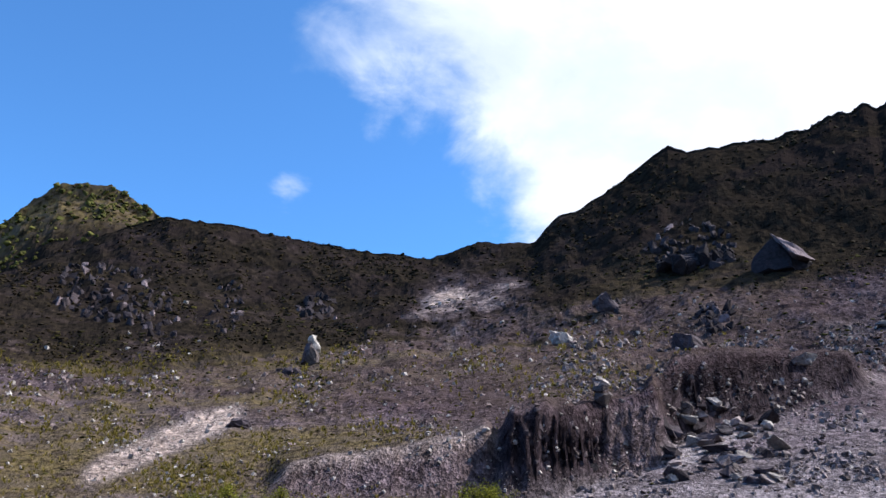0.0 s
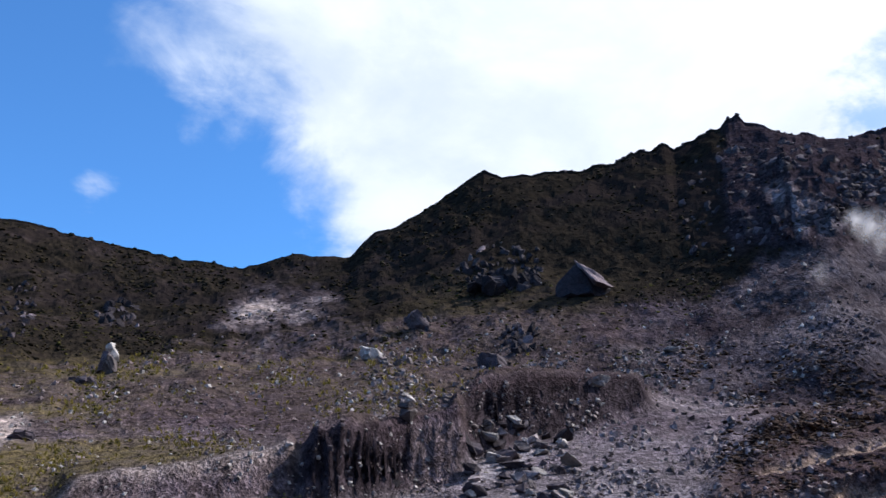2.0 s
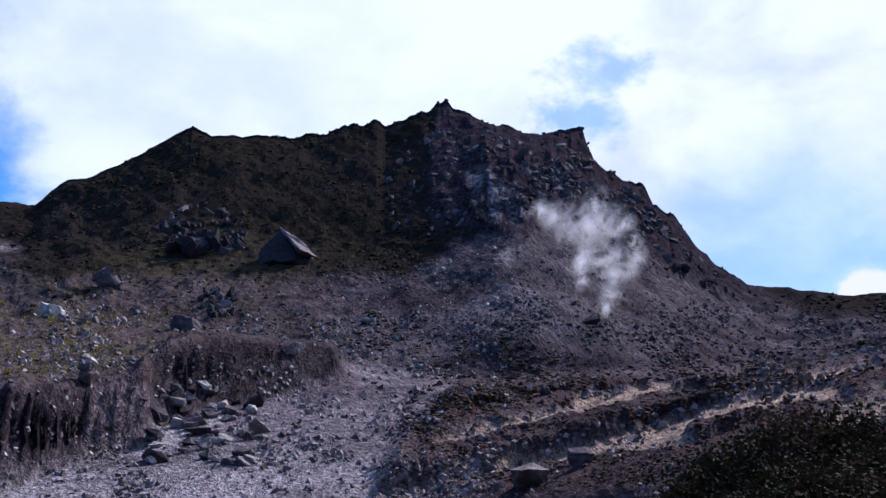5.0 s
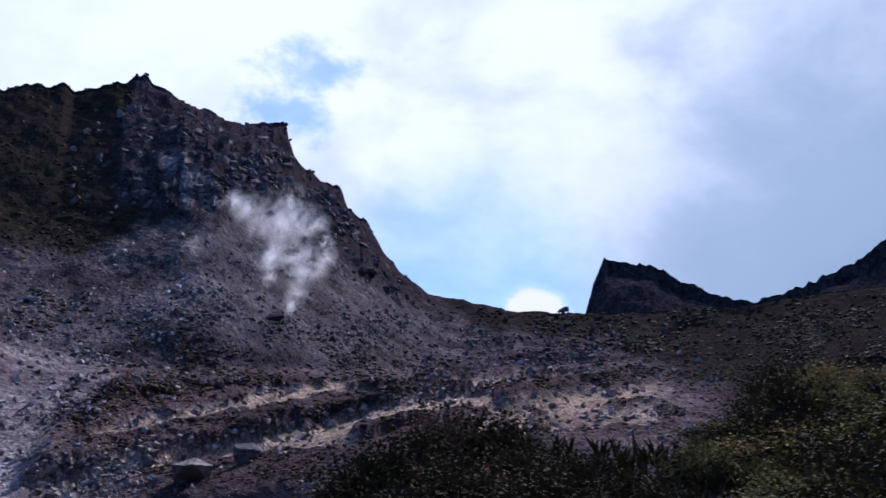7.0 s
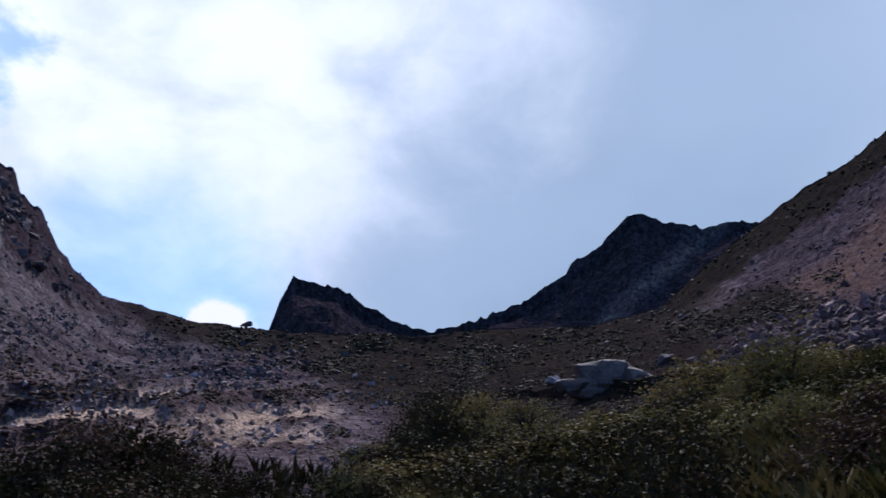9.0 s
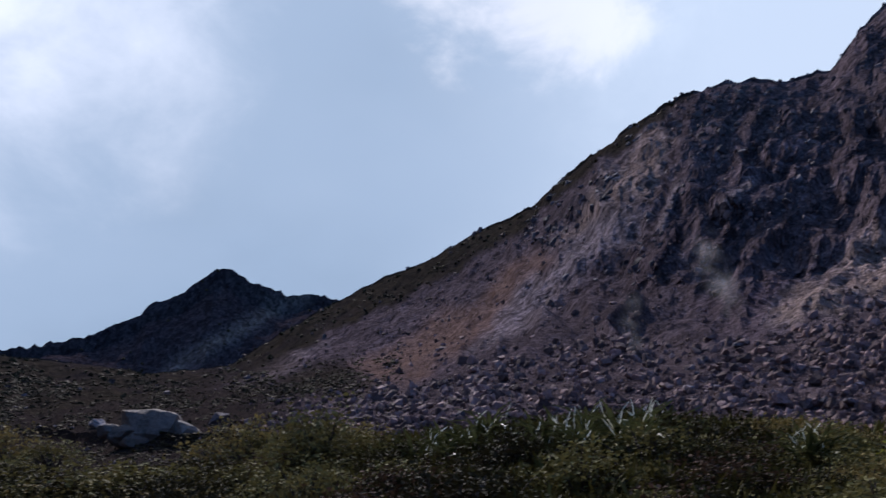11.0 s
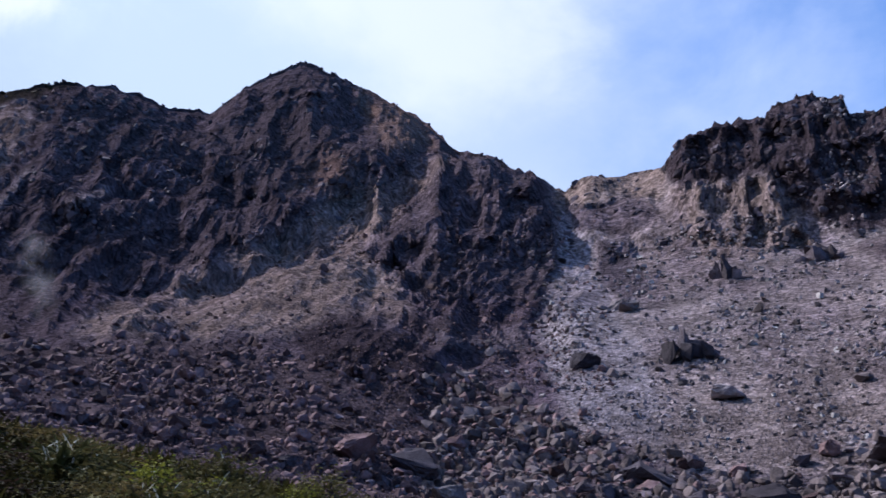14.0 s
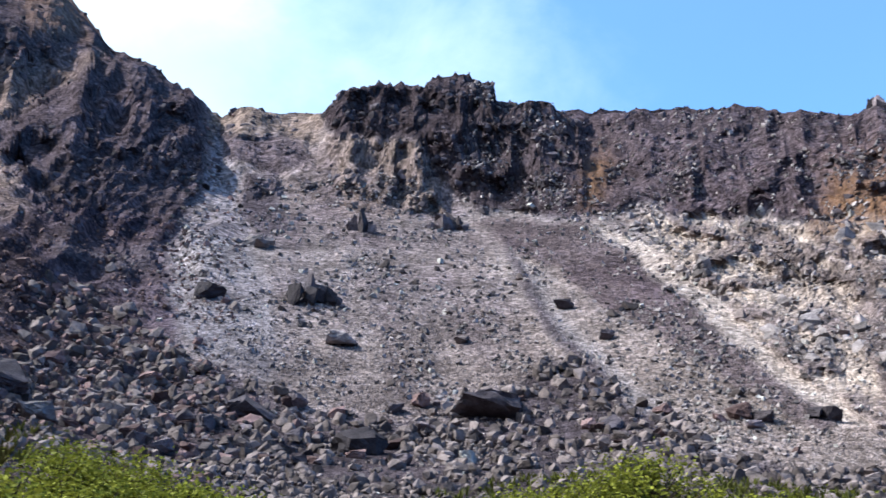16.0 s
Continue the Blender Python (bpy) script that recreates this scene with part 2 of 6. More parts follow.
NL = len(LV)
BB = np.repeat(B[:, None], NL, axis=1)
# round the breaks of slope below the crest
keep = 1 - np.clip(np.minimum(np.abs(LV - 4), np.abs(LV - 6)) * 12, 0, 1)
for _ in range(3):
    pad = np.pad(ZZ, ((0, 0), (4, 4)), mode="edge")
    soft = sum(pad[:, i:i + NL] for i in range(9)) / 9
    ZZ = ZZ * keep + soft * (1 - keep)
XX, YY = RR * np.sin(np.radians(BB)), RR * np.cos(np.radians(BB))
LL = np.repeat(LV[None, :], NB, axis=0)
RISE = np.degrees(np.arctan2(ZZ, RR))

# relief: bumps, crags and chutes
BASE, RR_PLAIN = ZZ.copy(), RR
SEEN = ease(BB, -40, -36) * (1 - ease(BB, 198, 206))
crag = ease(LL, 3.0, 3.25) * (1 - ease(LL, 4.3, 5.0))
crag = crag * np.clip(bell(BB, 39, 7) * 1.0 + ease(BB, 98, 112) * 0.9 + 0.25 * bell(BB, 18, 10), 0, 1)
crag = np.maximum(crag, 0.9 * ease(BB, 136, 140) * (1 - ease(BB, 148, 150)) * bell(LL, 3.25, 0.35))
crag = np.maximum(crag, 0.45 * ease(BB, 98, 108) * ease(LL, 2.3, 2.8) * (1 - ease(BB, 146, 152)))
crag = np.maximum(crag, 0.8 * bell(BB, 16.0, 2.4) * bell(RISE, 19.6, 1.2))
crag = np.maximum(crag, 0.7 * bell(BB, -22, 5.0) * bell(RISE, 14.5, 2.0))
SKEW = BB - np.interp(BB, [90, 100, 125, 140, 150, 165, 180, 193], [0.5, 0.6, 1.4, 1.2, 0.0, -0.3, -1.3, -1.3]) * (RISE - 20)
chute = ease(LL, 2.0, 2.6) * (1 - ease(LL, 3.9, 4.1)) * ease(BB, 92, 100)
ZZ = ZZ + 0.022 * np.minimum(RR, 260) ** 0.85 * fractal(XX / 14, YY / 14, 0, 4) * ease(LL, 1.0, 2.0) * (1 - bell(LL, 4.0, 0.25) * 0.7) * (1 - bell(LL, 6.0, 0.25) * 0.7)
near_banks = ease(BB, 0, 3) * (1 - ease(BB, 25, 28)) * (1 - ease(LL, 1.4, 1.7))
ZZ = ZZ + (1 - 0.8 * near_banks) * 0.010 * np.minimum(RR, 300) * fractal(XX / (0.03 * RR + 0.5), YY / (0.03 * RR + 0.5), ZZ / (0.03 * RR + 0.5), 4, 0.6) * ease(LL, 0.6, 1.4) * (1 - ease(LL, 7, 8)) * (1 - 0.6 * ease(BB, 146, 152) * (1 - ease(LL, 2.9, 3.2)))
ZZ = ZZ + crag * (0.03 * RR) * (0.75 * ridged(XX / (0.09 * RR), YY / (0.09 * RR), ZZ / (0.12 * RR), 4) + 0.1) * (1 - 0.75 * bell(LL, 4.0, 0.1))
ZZ = ZZ + chute * (1.5 - 1.3 * ease(BB, 147, 153) * (1 - 0.5 * ease(BB, 182, 187))) * ridged(np.radians(SKEW) * 70 / 7.5 + 0.5 * fractal(XX / 20, YY / 20, ZZ / 20, 3), LL * 1.6, 0, 4) * (1 - 0.8 * bell(LL, 4.0, 0.15))
hold = np.maximum(bell(LL, 4.0, 0.10), bell(LL, 6.0, 0.10))
ZZ = ZZ * (1 - hold) + BASE * hold
knobs = ease(BB, 155.5, 158) * (1 - ease(BB, 171, 176)) * ease(RISE, 23.0, 25.0) * (1 - ease(LL, 4.1, 4.4))
ZZ = ZZ + knobs * 2.0 * ridged(XX / 3.6, YY / 3.6, ZZ / 3.6, 3) * (1 - hold)
wall = ease(BB, 98, 108) * (1 - ease(BB, 146, 150)) * ease(LL, 2.7, 3.1) * (1 - hold) * (1 - ease(LL, 4.1, 4.4))
wall = np.maximum(wall, ease(BB, 30, 36) * (1 - ease(BB, 46, 50)) * ease(LL, 3.0, 3.2) * (1 - hold) * (1 - ease(LL, 4.1, 4.4)))
wall = wall * (1 - ease(LL, 3.45, 3.8))
ZZ = ZZ + wall * 0.022 * RR * (ridged(XX / (0.05 * RR), YY / (0.05 * RR), ZZ / (0.07 * RR), 3) - 0.1)
rim = bell(LL, 4.0, 0.12) * (0.4 + 0.6 * ease(BB, 18, 24) * (1 - ease(BB, 46, 50)) + 0.5 * ease(BB, 100, 110) + 0.7 * ease(BB, 154, 157) * (1 - ease(BB, 168, 170)))
back_rim = bell(LL, 6.0, 0.12) * np.maximum(ease(BB, 56, 60), 0.7 * (1 - ease(BB, -20, -16)))
ZZ = ZZ + back_rim * 0.005 * RR * (ridged(BB / 0.7, LL * 3 + 9, 0, 4) - 0.2)
ZZ = ZZ + rim * 0.0065 * RR * (ridged(BB / 0.9, LL * 6, 0, 3) - 0.25)
knobbly = ease(BB + 0.5 * (RISE - 17), 178, 182) * ease(LL, 2.35, 2.6) * (1 - ease(LL, 3.0, 3.2))
ZZ = ZZ + 1.3 * knobbly * ridged(XX / 4.5, YY / 4.5, ZZ / 4.5, 4)
UNCUT = ZZ.copy()
# cut banks of the dry gully: ground uphill of each stands higher
# each: bearings, distances and lifts at both ends, how far uphill it fades, how steep, whether a path runs along it
bank_face, ledge, path_face = (np.zeros_like(RR) for _ in range(3))
for b0, b1, r0, r1, lift0, lift1, fade, steep, path in (
        (13.4, 25.5, 40.5, 53.0, 3.5, 2.2, 20, 2.4, 0.4), (3.8, 14.3, 32.5, 37.0, 2.4, 2.7, 14, 2.4, 0.0), (-10.0, 4.6, 32.8, 33.0, 0.6, 2.2, 13, 2.4, 1.0),
        (26.6, 48.0, 26.0, 30.0, 0.5, 0.35, 8, 0.7, 0.0), (30.0, 49.0, 36.5, 52.0, 0.5, 0.4, 12, 0.8, 0.0), (44.0, 60.0, 19.5, 22.0, 0.3, 0.25, 6, 0.6, 0.0),
        (46.0, 64.0, 29.0, 33.0, 0.3, 0.3, 9, 0.7, 0.0), (47.0, 66.0, 42.0, 50.0, 0.4, 0.35, 14, 0.8, 0.0), (50.0, 68.0, 62.0, 76.0, 0.8, 0.7, 22, 1.2, 0.0),
        (54.0, 70.0, 88.0, 94.0, 1.0, 0.8, 26, 1.4, 0.0)):
    u = (BB - b0) / (b1 - b0)
    wob = fractal(BB / 3.6, BB * 0 + b0, 0, 3, 0.35)
    edge = r0 + (r1 - r0) * u + (0.018 if path else 0.04) * r0 * wob
    lift = lift0 + (lift1 - lift0) * u
    inside = ease(u, -0.02, 0.10) * (1 - ease(u, 0.88, 1.02))
    step = ease(RR - edge, -0.3 * steep, 0.6 * steep) * (1 - ease(RR - edge, 3, fade))
    bank_face = np.maximum(bank_face, inside * bell(RR - edge, 0.15 * steep, 0.6 * steep) * (lift0 > 1.5 or path > 0.5))
    path_face = np.maximum(path_face, (path > 0.5) * inside * bell(RR - edge, 0.15 * steep, 0.8 * steep))
    ledge = np.maximum(ledge, path * inside * bell(RR - edge, 1.5, 0.7))
    ZZ = ZZ + lift * inside * step * (0.9 + (0.12 if path else 0.3) * fractal(BB / 2.0, RR / 5, 3)) - 0.5 * inside * (lift > 1.8) * bell(RR - edge, -1.3, 0.8)
# rounded scrubby mound between the gully and the terraces
side = 28.6 + (RR - 28) * 0.155 + 0.8 * fractal(RR / 9, RR * 0 + 4.0)
mound = ease(BB - side, 0.0, 1.4) * (1 - ease(BB, 36, 48)) * ease(RR, 26, 31) * (1 - ease(RR, 46, 58))
ZZ = ZZ + 0.5 * mound
mound_face = bell(BB - side, 0.6, 0.8) * ease(RR, 24, 30) * (1 - ease(RR, 52, 62))
bank_face = np.maximum(bank_face, 0.6 * mound_face)
# scrubby humps between the tan treads of the terraces
rise0 = np.degrees(np.arctan2(ZZ, RR))
terrace = ease(BB - 0.35 * (rise0 - 4.0), 26.8, 28.2) * (1 - ease(BB, 62, 68)) * ease(rise0, 2.0, 3.0) * (1 - ease(rise0 + 0.3 * fractal(BB / 2, RR / 20), 9.4, 11.0)) * ease(RR, 14, 18)
lines = np.zeros_like(RR)
for way_up, half in (
        ([(30.2, 6.2), (31.0, 6.4), (34.7, 7.3), (38.3, 7.9), (40.3, 8.5), (44.4, 9.3), (47.9, 8.9)], 0.26), ([(27.0, 3.4), (30.9, 4.3), (35.9, 5.2), (40.7, 5.8), (44.5, 6.0), (47.0, 6.1)], 0.42),
        ([(40.0, 6.3), (44.5, 6.6), (46.9, 7.5), (49.7, 8.0), (52.8, 8.4), (55.0, 8.5)], 0.34), ([(52.5, 6.5), (58.7, 6.8), (63.8, 6.9), (65.0, 6.9)], 0.5),
        ([(53.4, 7.7), (58.7, 7.8), (63.6, 8.5), (66.0, 8.7)], 0.40), ([(54.6, 10.0), (60.7, 10.6), (63.0, 10.6)], 0.14), ([(38.8, 8.3), (41.5, 8.7), (43.8, 8.9)], 0.5), ([(48.0, 9.7), (54.0, 9.5), (62.0, 9.7)], 0.16)):
    at, up = zip(*way_up)
    wander = 0.24 * fractal(BB / 1.3, RR / 7, up[0], 4, 0.6)
    lines = np.maximum(lines, bell(rise0 + wander, np.interp(BB, at, up), 1.35 * half * (1 + 0.6 * fractal(BB / 1.1, RR * 0 + up[0]))) * ease(BB, at[0], at[0] + 1.0) * (1 - ease(BB, at[-1] - 1.4, at[-1])))
hump = terrace * (1 - ease(lines, 0.2, 0.75))
ZZ = ZZ + (0.006 * RR + 0.10) * hump
CUT = ZZ - UNCUT
ZZ = ZZ + EYE
level_spot = ease(RR, 0.8, 2.6)
ZZ = ZZ * level_spot

# ---- rock bodies and soil tracts, each bounded by (bearing, rise) corners with a frayed edge ----
RISE = np.degrees(np.arctan2(ZZ - EYE, RR))
FRAY_X, FRAY_Y = fractal(BB / 1.7, RISE / 1.7, 2.0, 5, 0.62), fractal(BB / 1.7 + 40, RISE / 1.7, 9.0, 5, 0.62)
FRONT = 1 - ease(LL, 4.05, 4.2)


def zone(points, soft=0.35, fray=0.7):
    """How far inside a bounded tract of the slope, 0 to 1."""
    pts = np.array(points, float) * (0.93, 1.0)
    lo, hi = np.searchsorted(B, [pts[:, 0].min() / 0.93 - 3, pts[:, 0].max() / 0.93 + 3])
    x, y = (BB[lo:hi] + fray * FRAY_X[lo:hi]) * 0.93, RISE[lo:hi] + fray * FRAY_Y[lo:hi]
    inside, near = np.zeros(x.shape, bool), np.full(x.shape, 1e9)
    for (ax, ay), (bx, by) in zip(pts, np.roll(pts, -1, axis=0)):
        inside ^= ((ay > y) != (by > y)) & (x < (bx - ax) * (y - ay) / (by - ay + 1e-9) + ax)
        u = np.clip(((x - ax) * (bx - ax) + (y - ay) * (by - ay)) / ((bx - ax) ** 2 + (by - ay) ** 2 + 1e-9), 0, 1)
        near = np.minimum(near, np.hypot(x - ax - u * (bx - ax), y - ay - u * (by - ay)))
    made = np.zeros_like(RR)
    made[lo:hi] = ease(np.where(inside, near, -near), -soft, soft)
    return made * FRONT


def beneath(rise_at, soft=0.5, fray=0.7):
    """Where the slope lies lower than a line of (bearing, rise)."""
    at, up = zip(*rise_at)
    return (1 - ease(RISE + fray * FRAY_Y - np.interp(BB + fray * FRAY_X, at, up), -soft, soft)) * FRONT


def flutes(wide, tall, seed, octaves=4, lean=0.0, b0=-40, b1=200):
    """Ribs and clefts of broken rock, degrees wide and tall, between two bearings."""
    lo, hi = np.searchsorted(B, [b0, b1])
    made = np.zeros_like(RR)
    x, y = BB[lo:hi], RISE[lo:hi]
    made[lo:hi] = ridged((x - lean * y) / wide + 0.25 * FRAY_X[lo:hi], y / tall + 0.25 * FRAY_Y[lo:hi], seed, octaves)
    return made


butt = zone([(142.2, 29.6), (144.2, 30.0), (146.6, 28.6), (148.3, 26.0), (148.9, 22.5), (147.3, 20.6), (142.9, 20.8), (139.9, 21.0), (137.4, 22.6), (135.6, 23.4), (138.4, 26.3), (141.0, 28.5)], 0.25)
low_butt = zone([(139.6, 21.2), (147.2, 21.0), (147.8, 18.7), (146.4, 16.8), (142.0, 17.3), (139.6, 18.6)], 0.5, 1.0)
fan = zone([(141.9, 29.6), (138.0, 28.6), (134.4, 27.4), (130.6, 25.0), (126.4, 22.2), (120.4, 18.6), (118.5, 16.6), (124.0, 17.4), (128.5, 17.6), (132.1, 18.6), (135.6, 19.3), (140.0, 19.6), (137.4, 21.9), (136.0, 23.8), (138.4, 26.6), (141.4, 28.6)], 0.7, 0.9)
lump = zone([(131.6, 18.0), (135.6, 19.4), (137.9, 18.8), (140.4, 17.2), (140.5, 15.6), (135.2, 15.9), (132.0, 16.4)], 0.3)
cliff = zone([(112.0, 22.0), (111.1, 20.4), (116.0, 18.4), (121.0, 19.4), (126.4, 22.2), (132.1, 25.4), (137.2, 28.0), (141.6, 30.2), (140.0, 36.0), (116.0, 36.0), (114.6, 28.0)], 0.5, 1.0)
pale_chute = zone([(149.3, 27.0), (148.9, 25.0), (149.2, 22.6), (148.0, 20.4), (147.4, 17.9), (148.2, 14.5), (150.6, 12.4), (154.9, 11.4), (154.2, 15.5), (152.2, 20.3), (150.6, 24.4)], 0.6, 1.0)
saddle_top = zone([(147.6, 29.5), (156.2, 29.5), (155.8, 26.5), (149.0, 26.2)], 0.25)
recess = zone([(149.4, 26.2), (154.6, 26.5), (155.4, 25.4), (153.2, 24.2), (150.1, 24.7)], 0.3)
grey_crag = zone([(151.1, 23.9), (153.3, 24.4), (154.3, 21.1), (153.1, 20.2), (151.5, 21.5)], 0.3)
under_crag = zone([(156.4, 27.2), (163.4, 27.0), (164.6, 22.6), (158.0, 22.2)], 0.35)
rim_band = zone([(155.6, 34.0), (155.9, 28.0), (156.9, 26.9), (159.5, 27.3), (163.2, 26.8), (165.0, 24.4), (167.0, 22.8), (174.3, 22.3), (177.9, 23.0), (181.2, 22.1), (186.5, 21.4), (197.0, 20.6), (197.0, 34.0)], 0.25)
tongue = zone([(166.5, 22.3), (174.3, 22.0), (178.5, 18.6), (182.0, 15.0), (185.2, 12.0), (188.0, 9.6), (187.0, 8.8), (181.8, 12.6), (177.2, 15.6), (172.3, 19.0), (169.0, 20.4)], 0.3, 0.5)
white_chute = zone([(174.4, 22.2), (178.6, 20.4), (182.2, 16.9), (185.3, 13.4), (189.5, 9.5), (188.2, 9.4), (185.2, 12.2), (182.0, 15.2), (178.5, 18.7), (174.6, 21.8)], 0.3, 0.5)
pale_cliff = zone([(176.8, 22.4), (181.2, 22.0), (186.5, 21.2), (197.0, 20.4), (197.0, 8.0), (190.0, 9.4), (185.6, 13.2), (182.4, 16.8), (178.8, 20.2)], 0.4)
gully_left = zone([(168.6, 21.0), (169.4, 20.4), (170.6, 18.2), (172.6, 15.4), (174.9, 12.9), (177.3, 10.5), (176.4, 10.2), (173.8, 12.8), (171.4, 15.6), (169.6, 18.4)], 0.3, 0.35)
gully_right = zone([(169.4, 20.2), (171.2, 18.6), (173.6, 15.8), (176.0, 13.0), (179.4, 10.4), (183.0, 7.6), (181.0, 7.4), (177.3, 10.3), (174.9, 12.9), (172.4, 15.6), (170.5, 18.2)], 0.4, 0.5)
field = beneath([(84, 10.6), (88, 11.6), (93.4, 12.8), (100.6, 14.8), (107.7, 16.0), (117.7, 15.8), (124, 17.2), (131.7, 16.6), (140.4, 15.8), (142.7, 16.2), (146, 14.3), (148.3, 12.6), (152.5, 11.6), (156.9, 9.8), (165.0, 9.4), (165.6, 11.2), (169.8, 11.6), (171.3, 13.4), (173.7, 13.3), (176.8, 10.8), (179.6, 10.0), (181, 8.1), (186, 6.8), (197, 6)]) * ease(BB, 84, 90) * ease(LL, 1.0, 1.2)
rust_tract = zone([(92.0, 14.8), (97.4, 17.3), (101.1, 19.3), (104.6, 22.5), (106.0, 21.4), (102.1, 17.5), (100.2, 15.8), (95.2, 13.5)], 0.6, 1.0)
blue_tract = zone([(100.4, 15.6), (102.2, 18.2), (104.8, 20.5), (107.9, 23.3), (111.2, 25.0), (111.6, 23.0), (107.3, 20.2), (103.5, 16.8)], 0.5, 1.0)
tan_tract = zone([(105.6, 22.4), (108.9, 25.9), (112.8, 29.4), (114.4, 28.1), (112.0, 25.0), (111.0, 24.8), (107.8, 22.9)], 0.5, 1.0)
heath_top = zone([(86.0, 13.4), (91.2, 16.6), (95.3, 18.8), (101.0, 21.6), (105.0, 24.4), (110.0, 27.6), (116.0, 31.0), (116.0, 34.0), (86.0, 34.0)], 0.3, 0.8)
slab_left = zone([(113.9, 25.6), (112.3, 22.8), (112.7, 22.7), (114.3, 25.4)], 0.2, 0.25)
slab_low = zone([(110.2, 19.4), (113.6, 22.8), (114.0, 22.2), (110.7, 19.0)], 0.2, 0.3)
slab_right = zone([(116.2, 23.8), (118.7, 25.5), (118.9, 25.0), (116.6, 23.3)], 0.2, 0.3)
shoulder = zone([(134.6, 33.6), (137.9, 32.8), (141.2, 30.0), (138.6, 29.6), (135.8, 30.4)], 0.5, 1.0)
red_cliff = zone([(130.2, 27.0), (133.0, 29.6), (135.4, 28.6), (134.4, 26.8)], 0.6, 1.0)
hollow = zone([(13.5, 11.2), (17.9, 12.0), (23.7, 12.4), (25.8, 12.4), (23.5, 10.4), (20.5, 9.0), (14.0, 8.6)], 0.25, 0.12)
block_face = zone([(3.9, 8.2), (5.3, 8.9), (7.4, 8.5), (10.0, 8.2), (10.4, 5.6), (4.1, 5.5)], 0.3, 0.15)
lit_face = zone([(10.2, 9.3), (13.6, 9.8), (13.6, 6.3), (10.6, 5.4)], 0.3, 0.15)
gully_floor = zone([(10.6, 5.4), (14.3, 5.9), (19.2, 8.4), (23.8, 10.4), (26.4, 11.8), (31.5, 10.4), (33.2, 9.8), (30.8, 8.7), (28.1, 5.7), (27.4, 3.0), (27.0, -3.0), (8.0, -3.0), (8.0, 4.4)], 0.4, 0.6)
talus = beneath([(20, 12.2), (22.9, 13.8), (27.1, 16.0), (32.2, 18.4), (34.9, 19.5), (38.2, 19.9), (43.2, 18.0), (44.7, 17.0), (47.6, 15.9), (50.5, 14.6), (54, 12.6), (60, 11.4)], 0.7, 1.1) * ease(BB + 1.5 * FRAY_X, 20, 25) * (1 - ease(BB, 56, 64)) * (1 - terrace) * (1 - gully_floor) * (1 - hollow)
peak_cliff = zone([(30.7, 19.6), (34.9, 19.6), (38.2, 20.0), (43.2, 18.2), (47.6, 16.0), (51.0, 14.6), (51.0, 30.0), (32.0, 30.0), (30.4, 23.0)], 0.4, 0.9)
pillars = zone([(33.2, 22.8), (34.6, 23.0), (37.8, 20.6), (36.6, 20.0), (34.6, 20.4)], 0.5, 0.6) * ease(flutes(0.7, 5.0, 5.0, 4, 0, 30, 42), 0.0, 0.35)

# rock bodies stand forward of the slope, hollows lie back, as shares of their distance
stand_out = 0.15 + 0.85 * ease(RISE, 20.0, 25.5)
nudge = butt * stand_out * (0.036 + 0.034 * flutes(2.0, 2.6, 1.0, 5, 0, 132, 152)) + low_butt * (0.006 + 0.018 * flutes(1.5, 1.8, 2.0, 4, 0, 136, 151)) + lump * (0.012 + 0.020 * flutes(1.5, 1.5, 3.0, 4, 0, 128, 144))
nudge = nudge - 0.016 * recess + grey_crag * (0.008 + 0.022 * flutes(1.0, 1.4, 4.0, 4, 0, 148, 158)) + under_crag * (0.008 + 0.030 * flutes(1.1, 3.2, 5.0, 4, 0, 153, 168))
jut = 0.1 + 0.9 * ease(RISE - np.interp(BB, [155, 163, 167, 174, 178, 181, 197], [26.4, 26.0, 22.0, 21.6, 22.4, 21.4, 20.0]), 0.0, 3.0)
nudge = nudge + rim_band * jut * (0.012 + 0.034 * flutes(1.7, 2.4, 6.0, 5, 0, 152, 197)) + pale_cliff * 0.034 * flutes(1.9, 1.7, 7.0, 5, -0.5, 172, 197)
nudge = nudge + cliff * (0.004 + 0.026 * flutes(1.8, 2.8, 8.0, 5, 0.35, 106, 146)) + 0.016 * (slab_left + slab_low + slab_right)
nudge = nudge + 0.010 * tongue - 0.008 * white_chute - 0.008 * gully_right + 0.008 * gully_left + 0.006 * pale_chute * FRAY_X
nudge = nudge + peak_cliff * (0.004 + 0.018 * flutes(1.2, 1.9, 9.0, 5, 0, 26, 56))
nudge = nudge - hollow * (0.014 - 0.014 * flutes(2.2, 1.3, 10.0, 2, 0, 10, 30)) - block_face * (0.006 - 0.026 * flutes(2.4, 1.4, 11.0, 2, 0, 0, 14)) + 0.014 * lit_face * flutes(1.6, 1.4, 12.0, 2, 0, 6, 18)
nudge = nudge + 0.008 * path_face * flutes(1.6, 1.2, 14.0, 2, 0, -14, 8) + 0.016 * hump * flutes(1.6, 0.6, 13.0, 4, 0, 24, 70) + 0.004 * talus * FRAY_X
nudge = nudge * (1 - ease(LL, 3.86, 3.98)) * ease(RR, 6, 14)
RR, ZZ = RR * (1 - nudge), EYE + (ZZ - EYE) * (1 - nudge)
XX, YY = RR * np.sin(np.radians(BB)), RR * np.cos(np.radians(BB))
RR_UP = np.maximum.accumulate(RR + 1e-5 * LL, axis=1)


def land(b, r):
    """Height of the ground at a bearing and distance."""
    i = int(np.clip(np.searchsorted(B, b) - 1, 0, NB - 2))
    f = (b - B[i]) / (B[i + 1] - B[i])
    return float((1 - f) * np.interp(r, RR_UP[i], ZZ[i]) + f * np.interp(r, RR_UP[i + 1], ZZ[i + 1]))


